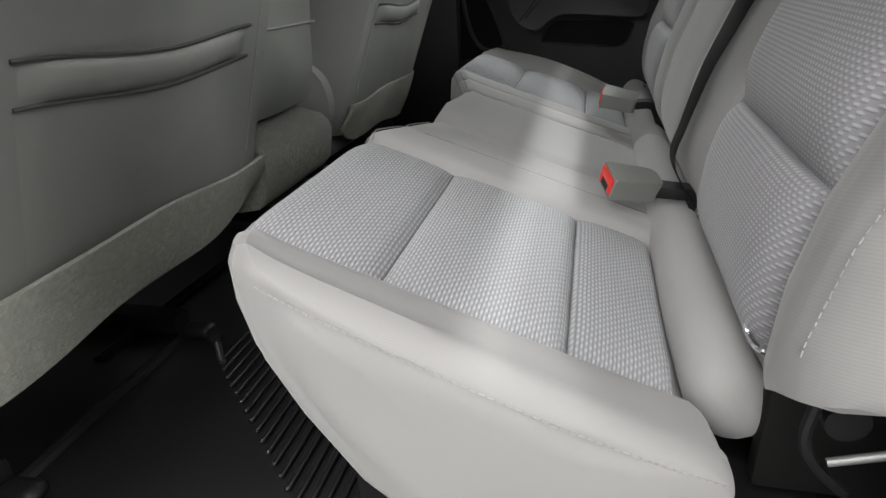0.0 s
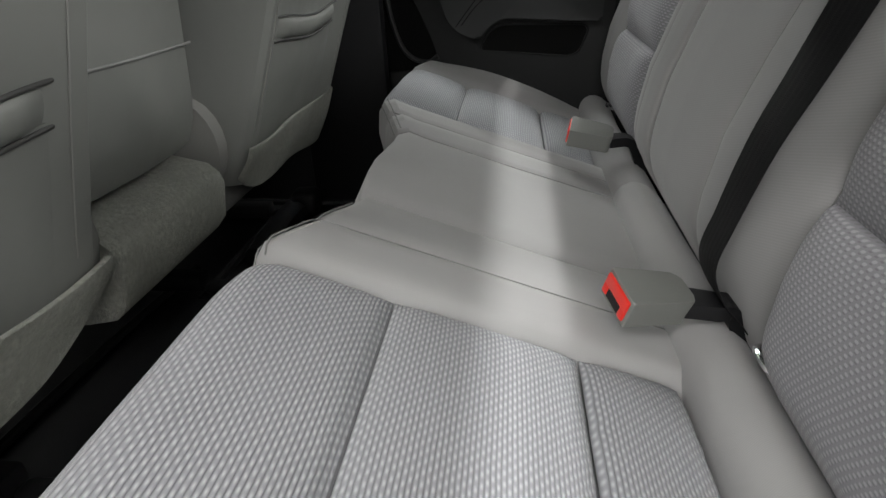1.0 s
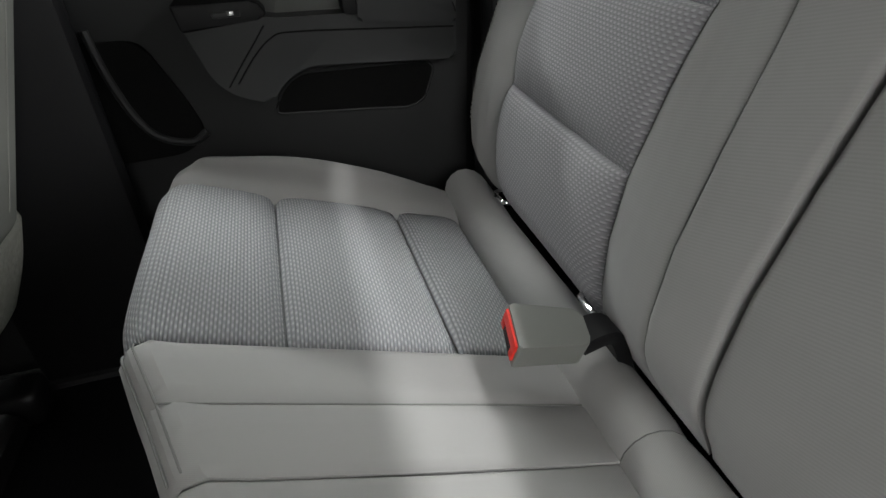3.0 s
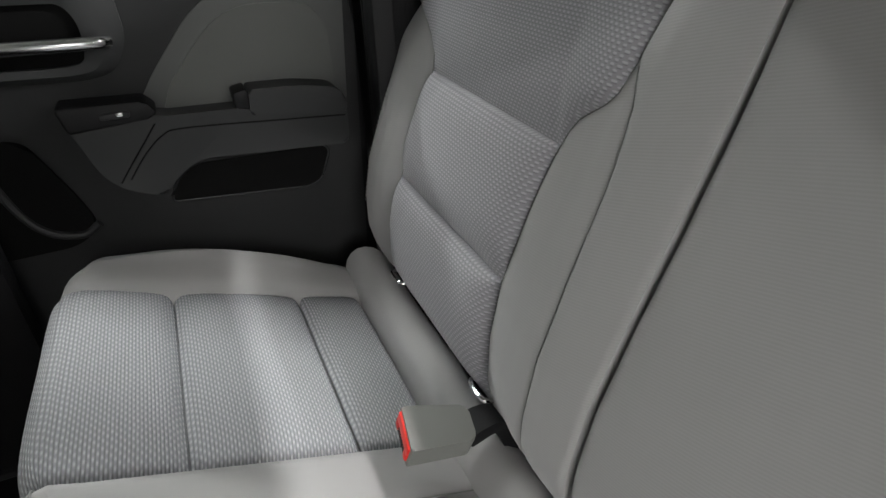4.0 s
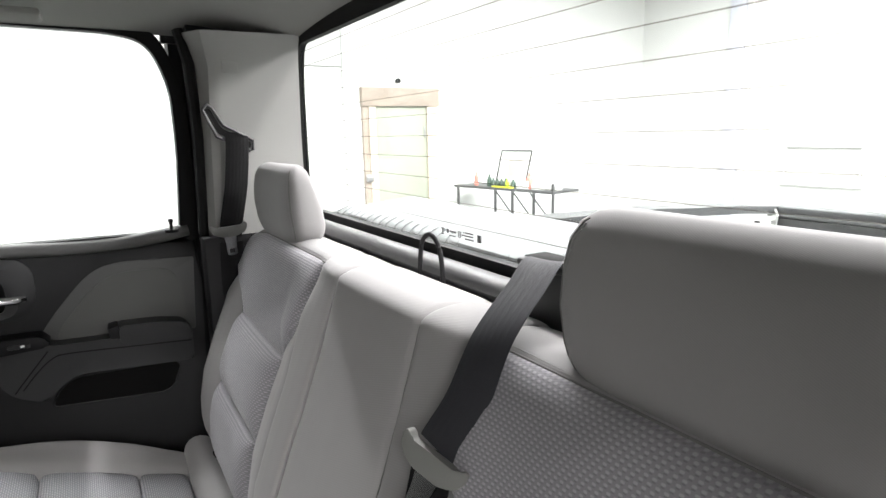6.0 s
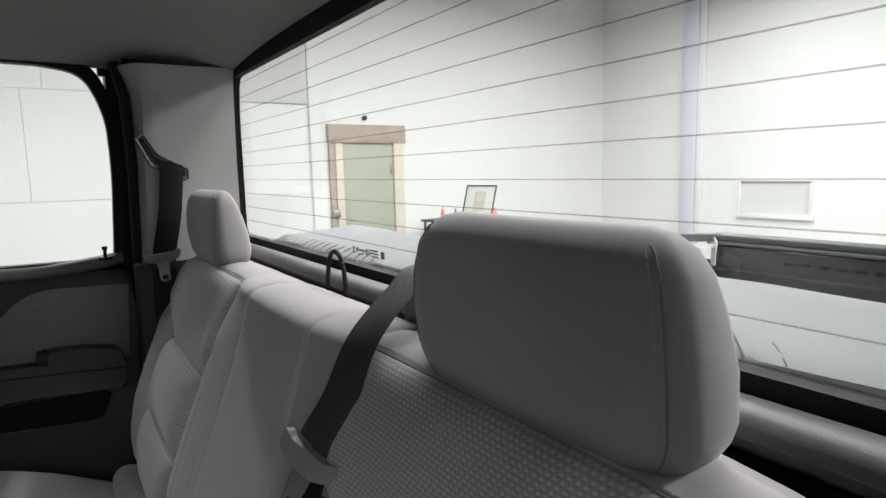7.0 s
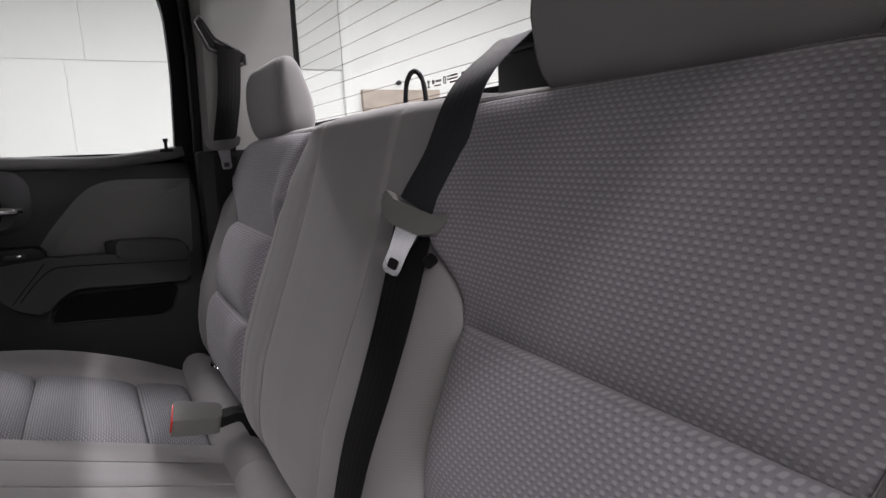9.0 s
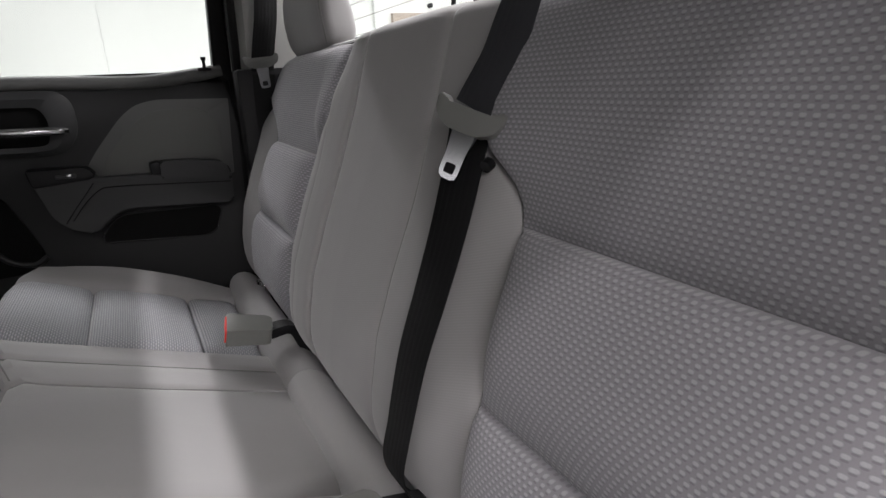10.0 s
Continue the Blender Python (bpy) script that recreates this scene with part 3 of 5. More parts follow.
def back_patch(ya, yb, z0, z1, puff, nu, nv, sharp=5.0, pucker=0.0, rise=None, open_sides=(), back=(0.012, 0, -0.003)):
    """A padded cover panel between two seams ya(z), yb(z), from z0(y) to z1(y); open_sides run on without a seam."""
    def fn(u, v):
        zn = z0(0.45) + (z1(0.45) - z0(0.45)) * v
        a, b = ya(zn), yb(zn)
        y = a + (b - a) * u
        zz = z0(abs(y)) + (z1(abs(y)) - z0(abs(y))) * v
        uu = min(u, 0.5) if "b" in open_sides else max(u, 0.5) if "a" in open_sides else u
        vv = min(v, 0.5) if "top" in open_sides else v
        wide = min(1.0, abs(b - a) / 0.05)
        if rise:
            across = max(0.0, 1 - abs(2 * u - 1) ** sharp) ** 0.6
            up = min(1.0, v / 0.42)
            h = across * (1 - (1 - up) ** 2.2) * max(0.0, 1 - v ** rise) ** 0.5 * puff
        else:
            h = pillow(uu, vv, sharp) * puff * wide
        h += 0.0012 * noise.noise(Vector((zz * 8, y * 8, 3.0))) * wide
        if pucker:
            h += pucker * min(1.0, 14 * (1 - v)) * noise.noise(Vector((y * 85, 2.0, zz * 7))) * math.exp(-(1 - v) * abs(z1(0.45) - z0(0.45)) / 0.022)
            h += 0.5 * pucker * min(1.0, 14 * v) * noise.noise(Vector((y * 70, 5.0, zz * 7))) * math.exp(-v * abs(z1(0.45) - z0(0.45)) / 0.016)
        p = back_point(y, zz, h)
        return p
    bm = sheet(bmesh.new(), fn, nu, nv, back, (1, 1))
    uv = bm.loops.layers.uv.verify()
    for f in bm.faces:
        for lp in f.loops:
            y = lp.vert.co.y
            lp[uv].uv = (y, (z0(abs(y)) + (z1(abs(y)) - z0(abs(y))) * lp[uv].uv[1]) * 1.06)
    return bm


def back_core(y0, y1):
    """The padded core behind the cover panels, closed all round."""
    ys = sorted({y0, y1, y0 + 0.006, y1 - 0.006} | {y0 + (y1 - y0) * i / 40 for i in range(41)})
    rings = []
    for y in ys:
        d = 0.013 if y0 + 0.003 < y < y1 - 0.003 else 0.018
        zb = lerp(RIM, abs(y)) + 0.004
        ring = [back_point(y, zb + (Z_TOP - zb) * i / 16, -d) for i in range(17)]
        ring += [back_point(y, Z_TOP + s, -0.011) for s in (0.012, 0.024, 0.04, 0.056, 0.07, 0.10)]
        ring += [Vector((0.165, y, 0.52 + LEAN_Z * y)), Vector((0.10, y, zb + LEAN_Z * y))]
        rings.append(ring)
    return loft(bmesh.new(), rings)


def flat_at(z):
    return lambda y: z


def curve(tab, sy):
    return lambda z: sy * lerp(tab, z)


def rim_z(y):
    return lerp(RIM, abs(y))


def seam_line(y_of, z_from, z_to, n, lift=0.0):
    return [back_point(y_of(z_from + (z_to - z_from) * i / n), z_from + (z_to - z_from) * i / n, lift) for i in range(n + 1)]


def cushion_parts(cushion, sy):
    """The patterned insert panels, seams and stitching of one outer cushion."""
    sA, sB = s_of_x(CUSHION_LINE, -0.300), s_of_x(CUSHION_LINE, -0.146)
    for s0, s1 in ((0.0, sA - 0.004), (sA + 0.001, sB - 0.004), (sB + 0.001, 0.985)):
        part("insert_panel", cushion_panel(s0, s1, 0.279, 0.584, sy), INSERT, cushion, "grey insert cloth with staggered light dashes")
    side = [(x, sy * (0.6606 + lerp(OUT_BULGE, x)), ztop(x) - 0.0035 + 0.016 * math.sin(math.pi * (x + 0.43) / 0.40)) for x in [-0.364 + 0.328 * i / 40 for i in range(41)]]
    part("stitching", stitches(bmesh.new(), side, 0.0062, 0.0042, 0.0007), STITCH, cushion, "pale thread stitches")
    crease = [(x, sy * 0.2035, ztop(x) + 0.0030) for x in [-0.388 + 0.335 * i / 30 for i in range(31)]]
    part("seam", tube(bmesh.new(), crease, 0.0009, 6), STITCH_DK, cushion, "dark seam thread")
    for off in (0.0, 0.011):
        rim = [(lerp(FRONT, y) - 0.004 + off, sy * y, ztop(lerp(FRONT, y)) - 0.016 + 0.9 * off + lerp(RISE, y)) for y in [0.145 + 0.13 * i / 24 for i in range(25)]]
        part("seam", tube(bmesh.new(), rim, 0.0009, 6), STITCH_DK, cushion, "dark seam thread")


def seatback_parts(back, sy):
    """Cover panels, seams and stitching of one outer backrest."""
    yi, yo = curve(SEAM_IN, sy), curve(SEAM_OUT, sy)
    edge = flat_at(sy * 0.688)
    for z0, z1, puff, sharp, pucker in ((rim_z, flat_at(Z_LOW), 0.025, 8.0, 0.0012), (flat_at(Z_LOW), flat_at(Z_MID), 0.025, 8.0, 0.0012), (flat_at(Z_MID), flat_at(Z_TOP), 0.021, 9.0, 0.0014)):
        part("insert_panel", back_patch(yi, yo, z0, z1, puff, 56, 72, sharp, pucker, 10.0), INSERT_BACK, back, "grey insert cloth with staggered light dashes")
    part("outer_bolster", back_patch(yo, edge, rim_z, flat_at(0.643), 0.004, 30, 50, 8.0, open_sides=("b",)), CLOTH_MID, back, "plain grey cloth bolster")
    part("top_cover", back_patch(curve(((0.0, 0.2085), (1.0, 0.2085)), sy), edge, flat_at(Z_TOP + 0.0004), flat_at(Z_TOP + 0.13), 0.003, 50, 22, 9.0, open_sides=("b", "top")), CLOTH, back, "plain grey cloth top roll")
    top = [back_point(sy * (0.212 + 0.45 * i / 50), Z_TOP + 0.0002, 0.0006) for i in range(51)]
    part("seam", tube(bmesh.new(), top, 0.0013, 6), STITCH_DK, back, "dark seam thread")
    part("stitching", stitches(bmesh.new(), [back_point(sy * (0.212 + 0.45 * i / 60), Z_TOP + 0.0075, 0.0023) for i in range(61)], 0.0052, 0.0036, 0.0004), STITCH, back, "pale thread stitches")
    bol = [back_point(sy * 0.652, 0.35 + 0.25 * i / 40, 0.0047) for i in range(41)]
    part("stitching", stitches(bmesh.new(), bol, 0.0068, 0.0042, 0.0007), STITCH, back, "pale thread stitches")
    for line, za, zb in ((yi, 0.29, 0.72), (yo, 0.29, 0.636)):
        part("seam", tube(bmesh.new(), seam_line(line, za, zb, 50, 0.0002), 0.0009, 6), STITCH_DK, back, "dark seam thread")


GAP, GROOVE = 0.1105, -0.118
bench_large = thing("rear_bench_cushion", "grey cloth rear bench cushion, wide section with plain middle place", "seat cushion", "rear bench cushions")
part("cushion_body", cushion_body(-0.1385, 0.66, -1), CLOTH, bench_large)
part("rear_roll", roll(-0.578, 0.1395), CLOTH, bench_large)
bench_small = thing("rear_bench_cushion", "grey cloth rear bench cushion, single section beside the closed door", "seat cushion", "rear bench cushions")
part("cushion_body", cushion_body(0.1392, 0.66, 1), CLOTH, bench_small)
part("rear_roll", roll(0.1405, 0.648), CLOTH, bench_small)
back_large = thing("bench_seatback", "grey cloth rear backrest, wide section with plain middle", "seat backrest", "rear backrests")
part("back_core", back_core(-0.687, GAP - 0.0015), CLOTH_MID, back_large)
groove_y, in_near = flat_at(GROOVE), curve(SEAM_IN, -1)
part("middle_cover", back_patch(groove_y, flat_at(GAP - 0.002), rim_z, flat_at(Z_TOP + 0.13), 0.007, 40, 70, 9.0, open_sides=("top",)), CLOTH_MID, back_large, "plain grey twill middle panel")
part("side_cover", back_patch(in_near, groove_y, rim_z, flat_at(Z_TOP + 0.13), 0.0055, 30, 80, 8.0, open_sides=("top",)), CLOTH_MID, back_large, "plain grey twill strip behind the belt")
part("seam", tube(bmesh.new(), seam_line(groove_y, 0.28, Z_TOP + 0.06, 60, 0.0002), 0.0010, 6), STITCH_DK, back_large, "dark seam thread")
back_small = thing("bench_seatback", "grey cloth rear backrest, single section beside the closed door", "seat backrest", "rear backrests")
part("back_core", back_core(GAP + 0.0015, 0.687), CLOTH_MID, back_small)
seam_side = curve(SEAM_SIDE, 1)
part("inner_bolster", back_patch(seam_side, curve(SEAM_IN, 1), rim_z, flat_at(0.650), 0.004, 24, 60, 6.0), CLOTH_MID, back_small, "plain grey cloth bolster")
part("bolster_side", back_patch(flat_at(GAP + 0.002), lambda z: lerp(SEAM_SIDE, z) if z < 0.65 else lerp(SEAM_IN, min(z, Z_TOP)), rim_z, flat_at(Z_TOP + 0.13), 0.0045, 24, 90, 7.0, open_sides=("top",)), CLOTH_MID, back_small, "plain grey twill bolster side")
part("seam", tube(bmesh.new(), seam_line(seam_side, 0.29, 0.645, 50, 0.0004), 0.0009, 6), STITCH_DK, back_small, "dark seam thread")
for cushion, back, side_sign in ((bench_large, back_large, -1), (bench_small, back_small, 1)):
    cushion_parts(cushion, side_sign)
    seatback_parts(back, side_sign)


HR_W = ((0.722, 0.088), (0.7235, 0.098), (0.727, 0.107), (0.732, 0.1145), (0.739, 0.1215), (0.748, 0.127), (0.760, 0.1305), (0.79, 0.132), (0.82, 0.129), (0.842, 0.124), (0.855, 0.116), (0.863, 0.104), (0.866, 0.090))
HR_F = ((0.722, 0.172), (0.7235, 0.167), (0.727, 0.162), (0.732, 0.1585), (0.739, 0.155), (0.748, 0.152), (0.760, 0.1495), (0.79, 0.146), (0.82, 0.147), (0.842, 0.151), (0.855, 0.157), (0.863, 0.165), (0.866, 0.172))
HR_R = ((0.722, 0.200), (0.7235, 0.205), (0.727, 0.210), (0.732, 0.214), (0.739, 0.217), (0.748, 0.2195), (0.760, 0.2205), (0.79, 0.216), (0.82, 0.207), (0.842, 0.199), (0.855, 0.193), (0.863, 0.187), (0.866, 0.182))


def head_point(y, z, a):
    """A point of the headrest's skin at height z and angle a round it."""
    w, f, r = lerp(HR_W, z), lerp(HR_F, z), lerp(HR_R, z)
    c, q = math.cos(a), math.sin(a)
    return Vector(((f + r) / 2 - (r - f) / 2 * math.copysign(abs(q) ** 0.5, q) + 0.004 * c * c, y + w * math.copysign(abs(c) ** 0.34, c), z))


def headrest(at):
    y = 0.0
    t = thing("headrest", "grey cloth headrest above the rear backrest", "headrest", "rear headrests")
    zs = (0.722, 0.7226, 0.7235, 0.725, 0.727, 0.7295, 0.732, 0.7355, 0.739, 0.7435, 0.748, 0.754, 0.760, 0.767, 0.775, 0.79, 0.805, 0.82, 0.832, 0.842, 0.849, 0.855, 0.860, 0.863, 0.865, 0.866)
    part("headrest_pad", loft(bmesh.new(), [[head_point(y, z, 2 * math.pi * j / 44) for j in range(44)] for z in zs]), CLOTH, t, angle=60)
    for s in (-1, 1):
        a = math.pi / 2 - s * 0.86
        out = Vector((-0.0006, s * 0.0006, 0))
        line = [head_point(y, 0.738 + 0.120 * k / 40, a) + out for k in range(41)]
        part("seam", tube(bmesh.new(), [p + Vector((0.0006, -s * 0.0002, 0)) for p in line], 0.0008, 6), STITCH_DK, t, "dark seam thread")
        part("stitching", stitches(bmesh.new(), [p + Vector((-0.0012, -s * 0.005, 0)) for p in line[3:]], 0.006, 0.0042, 0.0007), STITCH, t, "pale thread stitches")
        part("post", tube(bmesh.new(), [(0.185, y + s * 0.06, 0.70), (0.186, y + s * 0.06, 0.76)], 0.006, 10), CHROME, t, "chrome post")
        part("post_sleeve", tube(bmesh.new(), [(0.186, y + s * 0.06, 0.700), (0.186, y + s * 0.06, 0.7435)], 0.013, 14), BLACK, t, "black plastic post sleeve")
    t.location = at
    return t


headrest((-0.032, 0.483, 0.0))
headrest((-0.026, -0.420, -0.006))


def child_anchor(y):
    bm = bmesh.new()
    tube(bm, smooth_path([(0.010, y - 0.02, 0.284), (-0.008, y - 0.018, 0.287), (-0.0125, y - 0.009, 0.288), (-0.0125, y + 0.009, 0.288), (-0.008, y + 0.018, 0.287), (0.010, y + 0.02, 0.284)], 24), 0.0032, 8)
    return tagged(part("child_seat_anchor", bm, CHROME), "bright steel child seat anchor bar in the seat gap", "anchor", "seat anchors")


for ya in (-0.552, -0.30, 0.29, 0.545):
    child_anchor(ya)


def belt_buckle(y, z, turn, lab):
    """Grey buckle lying on the cushion, red button to the front, black stalk to the rear."""
    t = thing("belt_buckle", lab, "seat belt buckle", "belt buckles")
    m = pose(-0.081, y, z, 14, 12, turn)
    prof = rounded([(-0.037, -0.024), (0.029, -0.019), (0.029, 0.019), (-0.037, 0.024)], [0.003, 0.008, 0.008, 0.003], 4)
    b = bmesh.new()
    slab(b, prof, lambda a, c, d: (a, c, d), -0.012, 0.0155, 0.004, 3)
    b.transform(m)
    part("housing", b, BUCKLE, t)
    b = boxed(-0.0395, -0.036, -0.0205, 0.0205, 0.001, 0.0125, 0.0012)
    box(b, -0.0395, -0.036, -0.0205, -0.012, -0.008, 0.002, 0.0012)
    box(b, -0.0395, -0.036, 0.012, 0.0205, -0.008, 0.002, 0.0012)
    b.transform(m)
    part("button", b, RED, t, "red release button")
    b = boxed(-0.0385, -0.0365, -0.012, 0.012, -0.008, 0.0012)
    b.transform(m)
    part("slot", b, BLACK, t, "black slot")
    pts = smooth_path([m @ Vector((0.024, 0, -0.002)), (-0.026, y + 0.002, z - 0.008), (-0.012, y + 0.003, 0.286), (-0.001, y + 0.002, 0.250)], 14)
    b = bmesh.new()
    ribbon(b, pts, lambda i: 0.034 - 0.013 * i / 14, lambda i: (0, 1, 0), 0.014)
    part("stalk", b, BLACK, t, "black webbing stalk")
    return t


belt_buckle(-0.228, 0.298, 19, "grey plastic seat belt buckle with red button")
belt_buckle(0.230, 0.315, -7, "grey plastic seat belt buckle with red button, on the single seat")


def tongue(parent, m, mat=BUCKLE):
    """The belt's sliding tongue: grey moulded grip and bright steel blade."""
    out = rounded([(-0.037, 0.005), (-0.031, -0.006), (-0.014, -0.0125), (0.014, -0.0125), (0.031, -0.006), (0.037, 0.005), (0.0365, 0.0135), (0.031, 0.0135), (0.0265, 0.0085), (-0.0265, 0.0085), (-0.031, 0.0135), (-0.0365, 0.0135)], 0.003, 3)
    b = bmesh.new()
    slab(b, out, lambda a, c, d: (a, c, d), -0.0045, 0.0062, 0.0035, 3)
    b.transform(m)
    grip = part("tongue_grip", b, mat, parent, "grey plastic tongue grip")
    b = bmesh.new()
    slab(b, rounded([(-0.0135, -0.011), (-0.0105, -0.030), (-0.0105, -0.053), (0.0105, -0.053), (0.0105, -0.030), (0.0135, -0.011)], [0, 0, 0.006, 0.006, 0, 0], 4), lambda a, c, d: (a, c, d), -0.001, 0.0015, 0.0006, 1)
    b.transform(m)
    part("blade", b, BLADE, grip, "bright steel blade")
    b = bmesh.new()
    slab(b, rounded([(-0.0055, -0.048), (-0.0055, -0.039), (0.0055, -0.039), (0.0055, -0.048)], 0.002, 2), lambda a, c, d: (a, c, d), -0.0012, 0.0019)
    b.transform(m)
    part("blade_slot", b, BLACK, grip, "dark slot")


def centre_belt():
    t = thing("centre_seat_belt", "black lap and shoulder belt over the rear backrest", "seat belt", "seat belts")
    up = smooth_path([(0.224, -0.198, 0.772), (0.198, -0.203, 0.7925), (0.160, -0.221, 0.777), (0.113, -0.233, 0.741), (0.087, -0.228, 0.683), (0.068, -0.214, 0.640)], 40)
    b = bmesh.new()
    ribbon(b, up, 0.047, lambda i: (-0.45 * (i / 40) ** 2, 1, -0.04), 0.0014)
    part("webbing", b, BELTGREY, t)
    low = smooth_path([(0.070, -0.205, 0.636), (0.059, -0.207, 0.601), (0.035, -0.218, 0.548), (0.010, -0.222, 0.49), (-0.012, -0.223, 0.437), (-0.030, -0.222, 0.372), (-0.038, -0.222, 0.335), (-0.026, -0.222, 0.303), (0.0, -0.222, 0.27)], 48)
    b = bmesh.new()
    ribbon(b, low, lambda i: 0.047, lambda i: (-0.40 * max(0.0, 1 - i / 30), 1, -0.05), 0.0014)
    part("webbing", b, BELT, t)
    part("stop_button", tube(bmesh.new(), [(0.068, -0.235, 0.598), (0.061, -0.237, 0.595)], 0.0055, 12), BLACK, t, "small black stop button")
    d = Vector((-0.41, 0.137, -0.90)).normalized()
    across = Vector((0.44, -0.90, 0.06))
    across = (across - d * across.dot(d)).normalized()
    face = across.cross(-d).normalized()
    m = Matrix((across, -d, face)).transposed().to_4x4()
    m.translation = (0.060, -0.218, 0.633)
    tongue(t, m)
    return t


centre_belt()


# seat hinge beside the open door
seat_hinge = thing("seat_hinge", "dark steel seat hinge with a bright rod under the backrest", "hinge")
part("hinge_plate", boxed(0.0, 0.13, -0.58, -0.56, 0.16, 0.258, 0.006), SEAL, seat_hinge)
part("hinge_rod", tube(bmesh.new(), [(0.010, -0.662, 0.269), (0.049, -0.662, 0.283)], 0.0029, 10), ROD, seat_hinge, "bright steel rod")
part("hinge_arm", tube(bmesh.new(), smooth_path([(0.004, -0.645, 0.300), (0.0, -0.65, 0.275), (0.010, -0.652, 0.255), (0.03, -0.65, 0.235)], 12), 0.004, 8), BLACK, seat_hinge)
part("hinge_cap", tube(bmesh.new(), [(0.02, -0.645, 0.292), (0.02, -0.653, 0.292)], 0.013, 14), BLACK, seat_hinge)

# ---- cab: floor, mat, front seats ----
bm = boxed(-1.75, 0.40, -0.80, 0.86, -0.05, 0.0)
setting(part("floor", bm, CARPET_DK), "black carpeted cab floor", "floor")


rubber_mat = thing("floor_mat", "black one-piece rubber floor mat with a ribbed middle", "floor mat")
part("mat_sheet", boxed(-1.02, -0.26, -0.72, 0.72, 0.0, 0.012, 0.004), RUBBER, rubber_mat)
bm = bmesh.new()
for i in range(20):
    x = -0.69 + i * 0.0175
    box(bm, x - 0.0040, x + 0.0040, max(-0.60, -0.34 - 0.95 * (x + 0.667)), 0.41 + 0.2 * (x + 0.6), 0.0125, 0.0205, 0.002, 1)
part("ribs", bm, RUBBER, rubber_mat, "narrow raised rubber ribs")
for y0, y1 in ((-0.66, -0.22), (0.22, 0.66)):
    part("ridge", tube(bmesh.new(), smooth_path([(-0.80, y0, 0.010), (-0.795, (y0 + y1) / 2, 0.018), (-0.80, y1, 0.010)], 12), 0.010, 8), RUBBER, rubber_mat, "raised rubber ridge")
part("ridge", tube(bmesh.new(), smooth_path([(-0.90, -0.34, 0.012), (-0.888, 0.0, 0.018), (-0.872, 0.34, 0.014)], 12), 0.009, 8), RUBBER, rubber_mat, "raised rubber ridge")
for y in (-0.70, 0.70):
    part("rim", tube(bmesh.new(), [(-1.0, y, 0.014), (-0.28, y, 0.014)], 0.010, 8), RUBBER, rubber_mat, "raised rubber rim")
bm = boxed(-0.34, 0.06, -0.60, 0.60, 0.0, 0.15, 0.01)
setting(part("bench_base", bm, BLACK), "dark steel box under the rear bench", "seat base")


def fx(z):
    """Depth of the front seats' rear face at height z."""
    return -0.635 + 0.36 * (z - 0.31)


